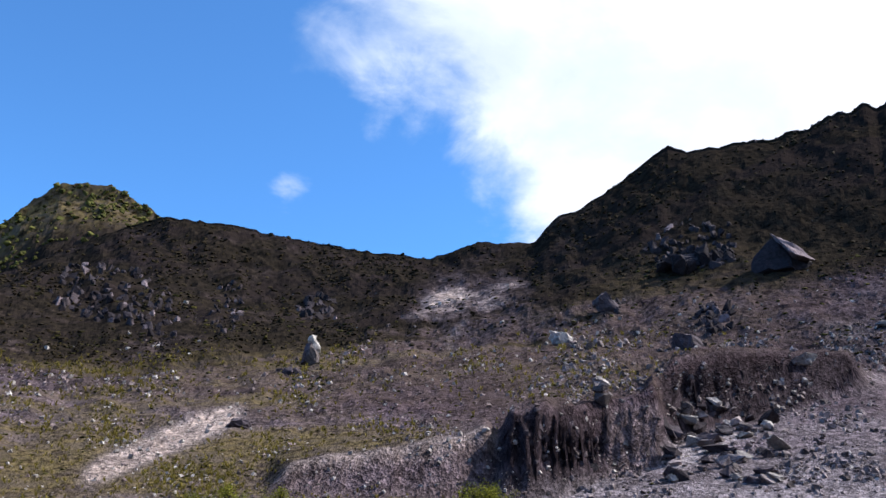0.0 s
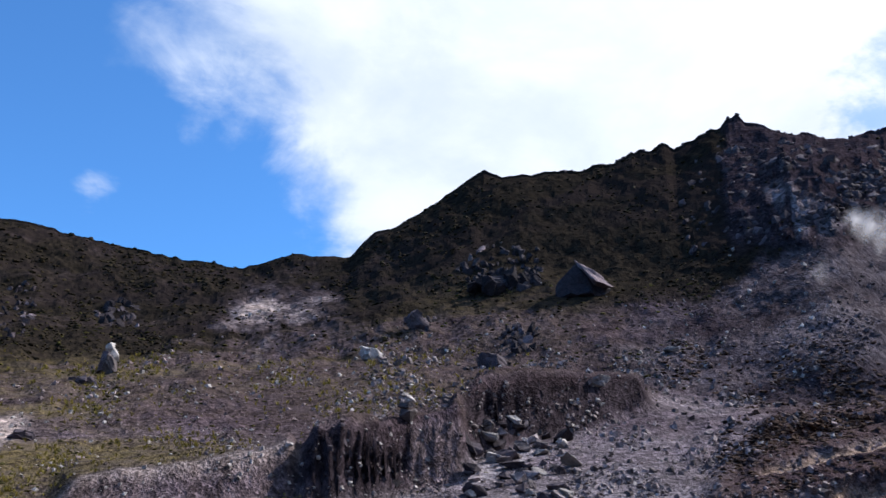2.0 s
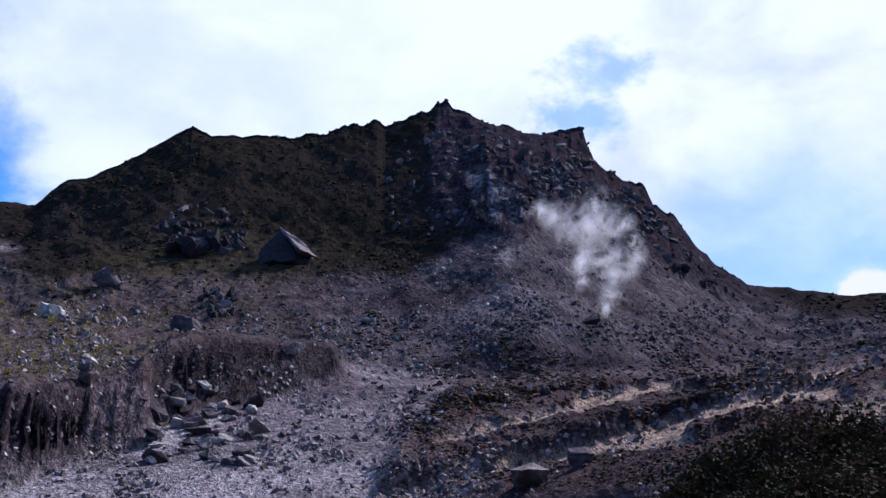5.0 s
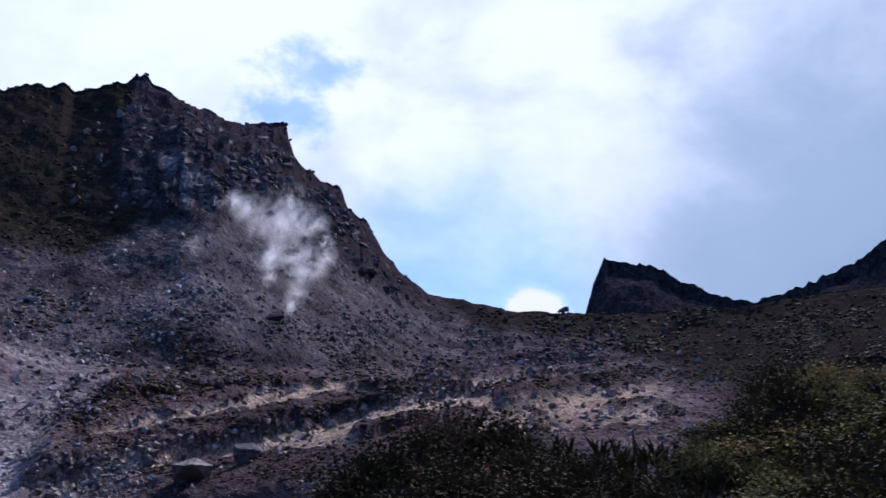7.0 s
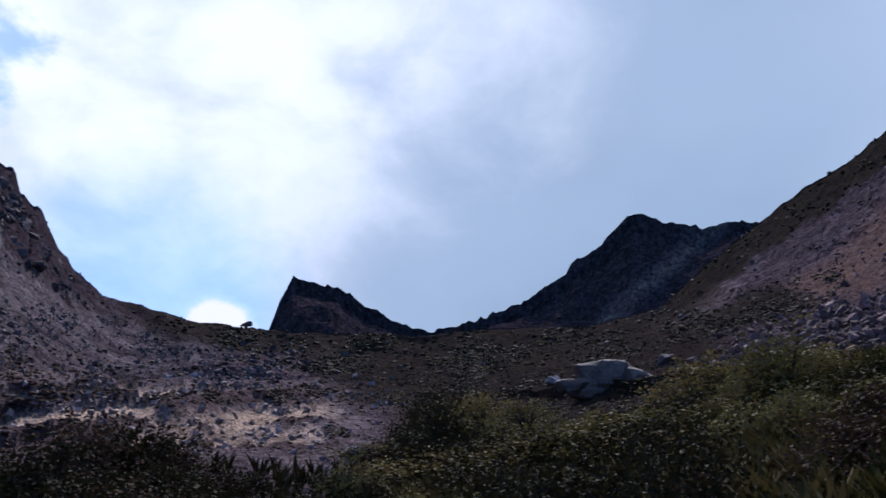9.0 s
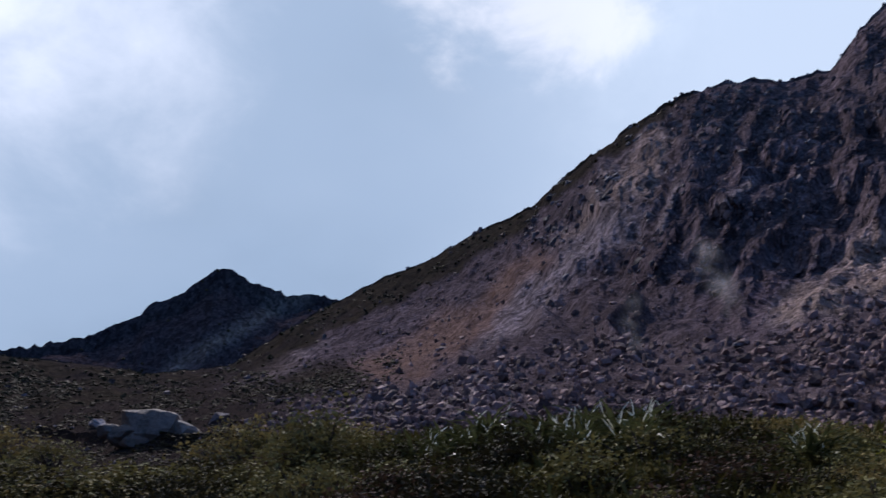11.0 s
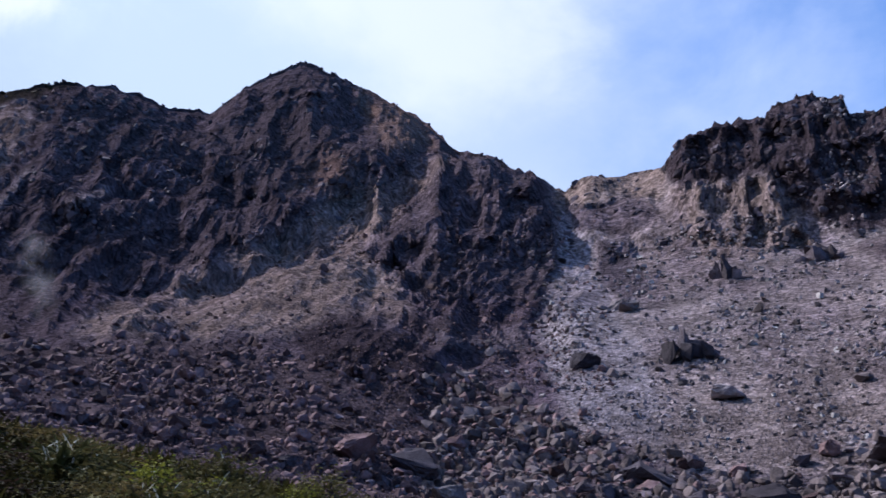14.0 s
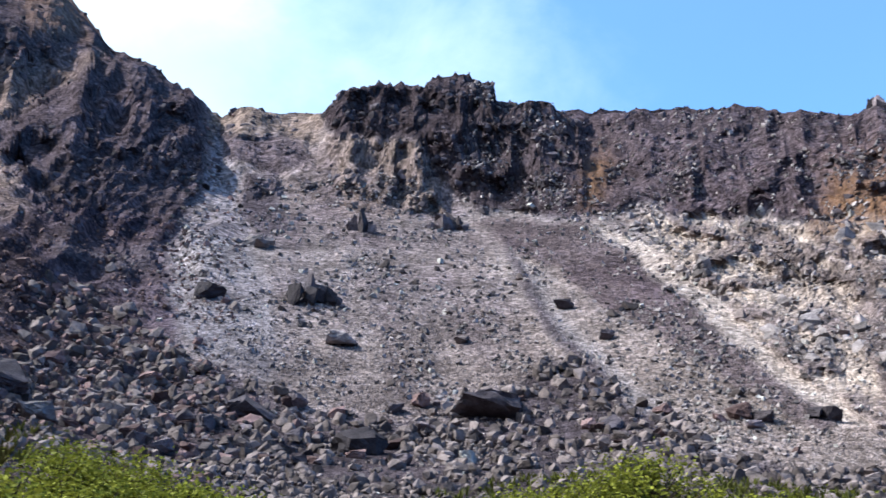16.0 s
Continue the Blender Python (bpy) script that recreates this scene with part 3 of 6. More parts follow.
def spot(b, r, sink=0.0):
    a = radians(b)
    return Vector((r * math.sin(a), r * math.cos(a), land(b, r) - sink))


def reach(b, rise, lo=3.0):
    """The distance at which the ground at a bearing first rises so many degrees above the eye."""
    i = int(np.clip(np.searchsorted(B, b), 0, NB - 1))
    angle = np.degrees(np.arctan2(ZZ[i] - EYE, RR[i]))
    ok = np.nonzero((angle >= rise) & (RR[i] > lo))[0]
    return float(RR[i][ok[0]]) if len(ok) else float(top_r[i])


# ---- what covers the ground; the dark field also carries painted shade ----
RISE = np.degrees(np.arctan2(ZZ - EYE, RR))
n1, n2 = fractal(XX / 9, YY / 9, ZZ / 9, 5, 0.6), fractal(XX / 30, YY / 30, ZZ / 30, 4)
n3 = fractal(np.radians(SKEW) * 60 / 3.0, LL * 1.6, 0, 4, 0.6)
# on the left hill the dark heath cover also paints a cloud's shadow
heath = np.clip((1 - ease(BB, 6, 14)) * ease(LL + 0.6 * n1 - 0.025 * np.clip(BB + 10, 0, 20), 1.5, 2.05) + ease(BB, 6, 14) * (1 - ease(BB, 26, 38)) * ease(RISE + 1.6 * n1, 14.0, 18.0) * 0.6, 0, 1)
streak_low = bell(RISE + 0.3 * n1 - 11.7 - 0.59 * (BB - 83.7), 0.0, 0.75) * ease(BB, 83, 85) * (1 - ease(BB, 95, 99))
streak_far = bell(RISE + 0.25 * n1 - 13.3 - 0.70 * (BB - 81.0), 0.0, 0.65) * ease(BB, 80, 82.5) * (1 - ease(BB, 89, 91)) * ease(LL, 4.4, 4.8)
streak_grey = bell(RISE + 0.5 * n1 - 16.5 - 0.95 * (BB - 100.5), 0.0, 1.0) * ease(BB, 98, 101) * (1 - ease(BB, 112, 116))
heath = np.maximum(heath, ease(BB, 44, 54) * (1 - ease(BB, 86, 92)) * ease(LL, 2.3, 3.0) * 0.85)
heath = np.maximum(heath, 0.9 * ease(BB, 74, 80) * (1 - ease(BB, 92, 97)) * ease(LL, 2.0, 2.4) * (1 - ease(LL, 4.1, 4.3)) * (1 - streak_low))
heath = np.maximum(heath, ease(LL, 3.93, 4.0) * (1 - ease(BB, 150, 158)) * 0.6)
heath = np.clip(heath + 0.35 * n1 * (heath > 0.05), 0, 1)
grass = np.clip((1 - ease(BB, -8, 12)) * (1 - ease(LL, 1.85, 2.15)) * (0.45 + 1.1 * n2 + 1.2 * n1 + 0.35 * (1 - ease(BB, -22, -12))), 0, 1) * ease(LL, 0.7, 1.0)
grass = np.maximum(grass, 0.75 * (1 - ease(BB, 18, 27)) * ease(RISE, 8.5, 10.5) * (1 - ease(LL, 2.7, 3.1)) * np.clip(0.75 + 0.9 * n1, 0, 1) * (1 - heath))
under = 0.9 * ease(BB, 66, 72) * (1 - ease(BB, 134, 140)) * (1 - ease(LL, 1.6, 1.95))
under = np.maximum(under, 0.95 * ease(BB, 66, 70) * (1 - ease(BB, 86, 93)) * (1 - ease(LL, 2.6, 3.0)) * ease(LL, 0.9, 1.1))
heath = np.maximum(heath, under)
grass = np.maximum(grass, 0.9 * ease(LL, 5.5, 5.9) * (1 - ease(BB, -16, -12)))
patch = zone([(-2.7, 14.6), (-1.3, 16.0), (0.7, 17.8), (4.0, 17.4), (5.7, 16.5), (3.4, 15.4), (1.6, 15.1), (0.6, 14.4)], 0.5, 1.0) * np.clip(0.62 + 0.9 * n1, 0, 1)
patch = np.maximum(patch, 0.6 * zone([(2.2, 15.5), (1.6, 15.2), (0.3, 12.8), (0.9, 12.8)], 0.3, 0.5))
heath = heath * (1 - np.clip(patch, 0, 1))
pale = patch
track = np.clip(1.6 * bell(RISE - (4.4 + 0.52 * (BB + 19.6)) + 0.45 * n1, 0, 0.75) * ease(BB, -21, -19) * (1 - ease(BB, -13.0, -11)), 0, 1)
track = np.maximum(track, 0.8 * ledge)
grass = grass * (1 - track)
pale = np.maximum(pale, track)
pale = np.maximum(pale, 1.0 * ease(BB, 10, 15) * (1 - 0.6 * ease(BB, 20, 25)) * (1 - ease(BB, 26, 32)) * (1 - ease(RISE + 0.8 * n1 - 0.25 * (BB - 14), 6.3, 8.8)))
tan = terrace * (1 - hump) * (1 - bank_face)
pale = np.maximum(pale, tan * (0.68 + 0.5 * n1))
pale = np.maximum(pale, 0.34 * streak_low * (0.7 + 0.9 * n1))
pale = np.maximum(pale, 0.26 * streak_grey * (0.6 + 1.2 * n1))
pale = np.maximum(pale, 0.10 * (1 - ease(BB, 8, 24)) * (1 - ease(LL, 2.2, 2.7)) * (0.9 + 0.9 * n1))
pale = np.maximum(pale, 0.4 * bell(BB, 34, 9) * bell(RISE, 15, 4) * (0.8 + n1))
pale = np.maximum(pale, 0.7 * ease(BB, 3, 6) * (1 - ease(BB, 12, 16)) * (1 - ease(RISE + 0.5 * n1, 5.0, 6.2)))
pale = np.clip(pale * (1 - heath), 0, 1)
rust = 1.0 * bell(RISE + 0.5 * n1 - 17.2 - 0.85 * (BB - 98.4), 0.0, 1.5) * ease(BB, 89, 93) * (1 - ease(BB, 105, 109))
rust = rust * (1 - streak_grey)
rust = np.maximum(rust, 0.12 * ease(BB, 100, 108) * (1 - ease(BB, 136, 142)) * ease(n2 + n3, 0.1, 0.6) * ease(RISE, 13, 17))
rust = np.maximum(rust, 0.75 * hump)
rust = np.maximum(rust, 0.35 * ease(BB, 30, 34) * (1 - ease(BB, 66, 74)) * ease(LL, 1.0, 1.2) * (1 - ease(LL, 2.2, 2.8)) * (1 - tan))
rust = np.clip(rust, 0, 1)
dark = np.clip(crag * (0.9 - 0.35 * ease(BB, 122, 136) + 0.3 * ease(BB, 158, 168)) + 0.3 * ease(BB, 120, 128) * (1 - ease(BB, 148, 154)) * (1 - ease(RISE + 1.5 * n1, 12, 14.5)) + 0.3 * ease(BB, 150, 156) * (1 - ease(RISE + 1.2 * n1, 9.5, 11.5)), 0, 1)

# cloud shade over these bearings is put into a darker ground colour
dark = np.maximum(dark, (0.35 + 0.5 * ease(BB, 22, 30)) * ease(BB, 12, 30) * (1 - 0.5 * ease(BB, 110, 126)) * (1 - ease(BB, 134, 150)) * ease(LL, 1.6, 2.4) * (0.8 + 0.5 * n2) * (1 - 0.6 * pale))
dark = np.maximum(dark, 1.0 * ease(LL, 4.3, 4.8) * ease(BB, 40, 50))
# shade on the cut faces is painted in as darker ground
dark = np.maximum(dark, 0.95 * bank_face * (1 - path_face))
dark = np.maximum(dark, 0.5 * hump)
dark = np.maximum(dark, 0.6 * ease(BB, 82, 86) * (1 - ease(BB, 98, 103)) * ease(LL, 1.8, 2.2))
dark = np.maximum(dark, 0.95 * ease(BB, 33, 38) * (1 - ease(BB, 48, 52)) * ease(LL, 3.05, 3.3))
dark = np.maximum(dark, 0.7 * ease(BB, 98, 106) * (1 - ease(BB - 0.8 * (13 - RISE), 146, 152)) * (1 - ease(RISE + n1, 12.5, 14.5)) * ease(LL, 1.0, 1.2))
dark = np.maximum(dark, 0.9 * ease(BB, 85, 88) * (1 - ease(BB, 100, 106)) * ease(LL + 0.12 * n1, 3.55, 3.8))
dark = dark * (1 - 0.8 * streak_grey) * (1 - 0.8 * streak_low)
pale = np.maximum(pale, 0.10 * path_face)
pale = pale * (1 - bank_face * (1 - path_face))
grass = grass * (1 - np.clip(1.3 * bank_face, 0, 1))
pale = np.maximum(pale, 0.25 * streak_far * (0.7 + 0.8 * n1))
heath = np.maximum(heath * (1 - 0.8 * ease(LL, 4.3, 4.8) * ease(BB, 56, 62)), 0.2 * ease(LL, 4.3, 4.8) * ease(BB, 40, 50) * (0.7 + 0.8 * n1)) * (1 - streak_far)
dark = np.clip(dark, 0, 1)
tan = np.clip(np.maximum(np.maximum(tan, 0.6 * path_face), np.maximum(0.7 * fan, np.maximum(0.5 * np.maximum(track, patch), 0.7 * np.maximum(streak_far, streak_low)))), 0, 1)


def over(under_it, mask, value):
    return under_it * (1 - mask) + value * mask


valley = (1 - ease(BB, 22, 27)) * ease(RISE + 0.8 * n1, 7.5, 9.5) * (1 - heath) * FRONT * (1 - np.maximum(track, patch)) * (1 - gully_floor) * (1 - lit_face)
pale, rust, dark = over(pale, 0.9 * valley, np.clip(0.10 * n1, 0, 1)), over(rust, 0.8 * valley, 0.35 + 0.3 * n2), over(dark, 0.8 * valley, 0.5 - 0.4 * n1)
grass = grass * (1 - 0.55 * valley * ease(BB, -14, -4))
floor_heath = ease(BB + 1.5 * n1, 59, 66) * (1 - ease(BB, 80, 86)) * ease(RISE + 0.5 * n1, 8.2, 9.4) * (1 - ease(LL, 3.9, 4.2)) * (1 - terrace)
heath, pale = np.maximum(heath, 0.95 * floor_heath), over(pale, floor_heath, 0.0)
# brown heath over the peak's flank, grey talus below its cliff
flank = ease(BB + 1.2 * n1, 6, 11) * (1 - ease(BB, 38, 44)) * ease(RISE + 1.4 * n1 - 0.9 * ease(BB, 8, 16), 14.6, 17.0) * FRONT * (1 - talus) * (1 - patch)
heath, dark, pale = over(heath, flank, 1.0 + 0.1 * n1), over(dark, flank, 0.8), over(pale, flank, 0.0)
heath, rust = over(heath, talus, 0.0), over(rust, talus, 0.1)
dark, pale = over(dark, talus, 0.78 - 0.4 * n1 - 0.3 * n2), over(pale, talus, np.clip(0.05 + 0.22 * n1 + 0.16 * bell(BB, 37, 7) * bell(RISE, 16, 4), 0, 1))
heath, dark, pale = over(heath, peak_cliff, 0.15), over(dark, peak_cliff, 0.9 - 0.9 * pillars), over(pale, peak_cliff, 0.4 * pillars)
# the gully and its cut banks, their shade and sunlight put into the tones
pale = over(pale, gully_floor, np.clip(0.52 - 0.05 * (RISE - 4) + 0.4 * n1, 0.08, 1))
grass, heath, rust, dark = (over(f, gully_floor, 0.0) for f in (grass, heath, rust, dark))
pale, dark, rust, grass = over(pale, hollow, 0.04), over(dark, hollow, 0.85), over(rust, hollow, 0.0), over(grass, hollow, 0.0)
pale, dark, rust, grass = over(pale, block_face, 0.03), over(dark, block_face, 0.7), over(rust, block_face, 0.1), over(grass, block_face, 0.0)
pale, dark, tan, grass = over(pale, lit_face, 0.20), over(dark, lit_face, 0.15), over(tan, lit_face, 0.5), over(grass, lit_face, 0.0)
# the dark wall, its tan fan and coloured tracts
wall_side = ease(BB, 88, 92) * (1 - ease(BB, 147.5, 149.5)) * FRONT
for mask, p_, d_, r_, t_, h_ in ((wall_side * ease(RISE, 14, 16) * (1 - ease(BB, 112, 118)), 0.03, 0.72 + 0.3 * n1, 0.12, 0.0, 0.0), (cliff, 0.03, 0.62 + 0.35 * n1, 0.10, 0.0, 0.0), (heath_top, 0.0, 0.9, 0.1, 0.0, 0.95), (tan_tract, 0.20, 0.05, 0.3, 1.0, 0.0), (rust_tract, 0.0, 0.1, 0.95, 0.0, 0.0), (blue_tract, 0.14, 0.25, 0.0, 0.0, 0.0),
                             (fan, 0.25 + 0.18 * n1, 0.05, 0.15, 1.0, 0.0), (shoulder, 0.10, 0.2, 0.35, 1.0, 0.0), (red_cliff, 0.02, 0.3, 0.6, 0.5, 0.0), (np.maximum(slab_left, slab_right), 0.24, 0.0, 0.0, 0.3, 0.0), (slab_low, 0.0, 0.9, 0.0, 0.0, 0.0),
                             # field: ground among the boulders darkened for the shade in their gaps
                             (field * wall_side, 0.03, 0.62 + 0.3 * n1, 0.25, 0.0, 0.0), (low_butt, 0.07 + 0.2 * n1, 0.5, 0.0, 0.0, 0.0), (lump, 0.0, 0.85, 0.1, 0.0, 0.0), (butt, 0.05, 0.48 + 0.4 * n1, 0.08, 0.0, 0.0)):
    pale, dark, rust, tan, heath = over(pale, mask, p_), over(dark, mask, d_), over(rust, mask, r_), over(tan, mask, t_), over(heath, mask, h_)
# the bright slope: chutes, crags and the dark rim
bright = ease(BB + 0.5 * FRAY_X, 147.5, 149.5) * ease(LL, 1.0, 1.3) * FRONT * (1 - butt) * (1 - low_butt)
knob = ease(flutes(1.9, 1.7, 7.0, 5, -0.5, 172, 197), 0.0, 0.4)
for mask, p_, d_, r_, t_, h_ in ((bright, 0.40 + 0.28 * n3 + 0.24 * n1, 0.0, 0.06, 0.30 + 0.4 * n2, 0.0), (pale_chute, 0.46 + 0.3 * n1, 0.0, 0.0, 0.0, 0.0), (saddle_top, 0.42, 0.0, 0.2, 0.9, 0.0), (recess, 0.10, 0.3, 0.1, 0.2, 0.0), (grey_crag, 0.10, 0.45, 0.0, 0.0, 0.0),
                             (under_crag, 0.34 + 0.3 * n1, 0.15, 0.05, 0.8, 0.0), (rim_band, 0.03, 0.85 - 0.42 * ease(BB, 169, 174), 0.15, 0.0, 0.0), (tongue, 0.10 + 0.2 * n1, 0.15, 0.35, 0.4, 0.0), (pale_cliff, np.clip(0.95 - 0.65 * knob, 0, 1), 0.25 * knob, 0.06, 0.55, 0.0),
                             # field again: shaded gaps between boulders coloured into the ground
                             (white_chute, 0.92, 0.0, 0.0, 0.45, 0.0), (gully_left, 0.12, 0.35, 0.1, 0.0, 0.0), (gully_right, 0.62, 0.0, 0.0, 0.2, 0.0), (field * bright, 0.07, 0.55 + 0.4 * n1, 0.1, 0.0, 0.0)):
    pale, dark, rust, tan, heath = over(pale, mask, p_), over(dark, mask, d_), over(rust, mask, r_), over(tan, mask, t_), over(heath, mask, h_)
ochre_soil = np.maximum(0.5 * bell(BB - 0.8 * n1 - 0.2 * (RISE - 24), 174.6, 0.9) * bell(RISE, 24.6, 1.7), 0.6 * ease(BB + 1.5 * n1, 187.5, 190) * bell(RISE + n1, 22.4, 2.0) * np.clip(0.8 + n1, 0, 1))
ochre_soil = np.clip(np.maximum(ochre_soil, np.maximum(0.11 * rust_tract, np.maximum(0.18 * red_cliff, 0.16 * shoulder)) * (1 + n1)), 0, 1)
pale, rust, dark, heath, tan, grass = (np.clip(f, 0, 1) for f in (pale, rust, dark, heath, tan, grass))
no_scree = (1 - ease(BB, 146, 149.5)) * ease(RISE, 12.5, 15)
CLUSTER = 0.15 + 0.85 * ease(fractal(XX / (0.045 * RR + 0.4), YY / (0.045 * RR + 0.4), ZZ / (0.045 * RR + 0.4), 3), -0.1, 0.35)

out = ease(RR + 2.0 * fractal(XX / 3, YY / 3), 5, 11)
pale, rust, heath, dark = pale * out, rust * out, heath * out, dark * out
grass = np.maximum(grass * out, 0.7 * (1 - out))

mesh = bpy.data.meshes.new("ground")
verts = np.stack([XX, YY, ZZ], axis=2).reshape(-1, 3)
ia = np.arange(NB)[:, None] * NL + np.arange(NL - 1)[None, :]
ib = np.roll(np.arange(NB), -1)[:, None] * NL + np.arange(NL - 1)[None, :]
quads = np.stack([ia, ia + 1, ib + 1, ib], axis=2).reshape(-1, 4)
mesh.vertices.add(len(verts))
mesh.vertices.foreach_set("co", verts.astype(np.float32).ravel())
mesh.loops.add(quads.size)
mesh.loops.foreach_set("vertex_index", quads.astype(np.int32).ravel())
mesh.polygons.add(len(quads))
mesh.polygons.foreach_set("loop_start", (np.arange(len(quads)) * 4).astype(np.int32))
mesh.polygons.foreach_set("use_smooth", ((LL < 1.0) | ((bank_face > 0.15) & (BB < 26)) | (path_face > 0.15))[:, :-1].ravel())
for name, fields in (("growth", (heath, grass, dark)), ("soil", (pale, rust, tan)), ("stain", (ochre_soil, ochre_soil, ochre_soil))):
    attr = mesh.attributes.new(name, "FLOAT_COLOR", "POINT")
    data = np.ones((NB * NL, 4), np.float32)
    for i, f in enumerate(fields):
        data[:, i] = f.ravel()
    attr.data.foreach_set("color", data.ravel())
flow = mesh.attributes.new("downslope", "FLOAT_VECTOR", "POINT")
step = np.hypot(np.diff(RR_PLAIN, axis=1), np.diff(BASE, axis=1)) / np.maximum(RR_PLAIN[:, 1:], 3.0)
along = np.concatenate([np.zeros((NB, 1)), np.cumsum(np.clip(step, 0, 0.2), axis=1)], axis=1)
data = np.stack([np.radians(BB) * 60, along * 42, nudge * 60 + CUT / np.maximum(RR_PLAIN, 3.0) * 60], axis=2).astype(np.float32)
flow.data.foreach_set("vector", data.ravel())
mesh.update()
mesh.validate()
ground = tagged(new("ground", mesh), "volcanic crater ground of grey scree, dark crags and low heath", "ground", kind="structure")


def plain(name, colour, roughness=0.8, vary=0.25, scale=6.0, bump=0.3, random_tint=0.0):
    """A rough material with mottled colour at two scales and fine relief."""
    m = bpy.data.materials.new(name)
    m.use_nodes = True
    t = m.node_tree
    bsdf = t.nodes["Principled BSDF"]
    at = t.nodes.new("ShaderNodeTexCoord").outputs["Object"]
    a, b = grain(t, at, scale, 5.0), grain(t, at, scale * 7.0, 4.0)
    mix = calc(t, "ADD", calc(t, "MULTIPLY", a, 0.6), calc(t, "MULTIPLY", b, 0.4))
    value = span(t, mix, 0.3, 0.7, 1.0 - vary, 1.0 + vary)
    if random_tint:
        rnd = t.nodes.new("ShaderNodeObjectInfo").outputs["Random"]
        isl = t.nodes.new("ShaderNodeNewGeometry").outputs["Random Per Island"]
        value = calc(t, "MULTIPLY", value, span(t, calc(t, "FRACT", calc(t, "ADD", rnd, isl)), 0.0, 1.0, 1.0 - random_tint, 1.0 + random_tint))
    grey = lay(t, "ShaderNodeCombineColor", {0: value, 1: value, 2: value}).outputs[0]
    t.links.new(blend(t, 1.0, (colour[0] * 0.95, colour[1], colour[2] * 1.10), grey, "MULTIPLY"), bsdf.inputs["Base Color"])
    bsdf.inputs["Roughness"].default_value = roughness
    bsdf.inputs["Specular IOR Level"].default_value = 0.06
    if bump:
        bm = t.nodes.new("ShaderNodeBump")
        bm.inputs["Strength"].default_value, bm.inputs["Distance"].default_value = bump, 0.14
        t.links.new(mix, bm.inputs["Height"])
        t.links.new(bm.outputs[0], bsdf.inputs["Normal"])
    return m


def earth():
    m = bpy.data.materials.new("crater_ground")
    m.use_nodes = True
    t = m.node_tree
    bsdf = t.nodes["Principled BSDF"]
    at = t.nodes.new("ShaderNodeTexCoord").outputs["Object"]
    growth = lay(t, "ShaderNodeSeparateColor", {0: lay(t, "ShaderNodeAttribute", attribute="growth")})
    soil = lay(t, "ShaderNodeSeparateColor", {0: lay(t, "ShaderNodeAttribute", attribute="soil")})
    run = lay(t, "ShaderNodeAttribute", attribute="downslope").outputs["Vector"]
    off = lay(t, "ShaderNodeVectorMath", {0: at}, operation="LENGTH").outputs["Value"]
    run = blend(t, span(t, off, 6.5, 8.5), at, run)
    big, mid, fine, tiny = grain(t, at, 0.05, 5.0), grain(t, at, 0.35, 6.0, 0.6), grain(t, run, 1.8, 6.0, 0.65), grain(t, run, 8.0, 4.0, 0.7)
    speck = lay(t, "ShaderNodeTexVoronoi", {0: run, 2: 5.0}, feature="F1")
    flake = lay(t, "ShaderNodeSeparateColor", {0: speck.outputs["Color"]}).outputs[0]
    small = lay(t, "ShaderNodeTexVoronoi", {0: run, 2: 13.0}, feature="F1")
    pebble = lay(t, "ShaderNodeSeparateColor", {0: small.outputs["Color"]}).outputs[0]
    gritty = calc(t, "MULTIPLY", span(t, flake, 0.0, 1.0, 0.60, 1.40), span(t, pebble, 0.0, 1.0, 0.72, 1.22))
    stone = blend(t, span(t, fine, 0.40, 0.60), (0.037, 0.0265, 0.0305), (0.120, 0.088, 0.098))
    stone = blend(t, span(t, big, 0.4, 0.65, 0.0, 0.5), stone, (0.068, 0.053, 0.057))
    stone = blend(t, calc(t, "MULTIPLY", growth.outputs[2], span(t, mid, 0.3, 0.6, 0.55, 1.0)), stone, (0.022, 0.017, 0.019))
    patchy = span(t, mid, 0.36, 0.64, 0.62, 1.45)
    stone = blend(t, 1.0, stone, lay(t, "ShaderNodeCombineColor", {0: patchy, 1: patchy, 2: patchy}).outputs[0], "MULTIPLY")
    chalk = blend(t, span(t, fine, 0.36, 0.64), (0.25, 0.220, 0.210), (0.44, 0.395, 0.375))
    chalk = blend(t, soil.outputs[2], chalk, blend(t, span(t, fine, 0.35, 0.65), (0.29, 0.205, 0.135), (0.58, 0.43, 0.29)))
    col = blend(t, calc(t, "MULTIPLY", soil.outputs[0], span(t, mid, 0.25, 0.6, 0.45, 1.0)), stone, chalk)
    col = blend(t, calc(t, "MULTIPLY", soil.outputs[1], span(t, mid, 0.3, 0.6, 0.3, 0.9)), col, (0.080, 0.054, 0.047))
    col = blend(t, 1.0, col, lay(t, "ShaderNodeCombineColor", {0: gritty, 1: gritty, 2: gritty}).outputs[0], "MULTIPLY")
    stain = lay(t, "ShaderNodeAttribute", attribute="stain").outputs["Fac"]
    col = blend(t, calc(t, "MULTIPLY", stain, span(t, fine, 0.35, 0.6, 0.5, 1.0)), col, (0.26, 0.135, 0.055))
    # heath tones, taken darker to include the left hill's cloud shade
    heather = blend(t, span(t, fine, 0.35, 0.65), (0.009, 0.008, 0.0065), (0.029, 0.023, 0.016))
    heather = blend(t, span(t, big, 0.45, 0.6, 0.0, 0.6), heather, (0.021, 0.016, 0.015))
    col = blend(t, calc(t, "MULTIPLY", growth.outputs[0], span(t, calc(t, "ADD", mid, calc(t, "MULTIPLY_ADD", growth.outputs[0], 0.5, -0.25)), 0.32, 0.5)), col, heather)
    turf = blend(t, span(t, fine, 0.38, 0.60), (0.040, 0.030, 0.014), (0.170, 0.132, 0.056))
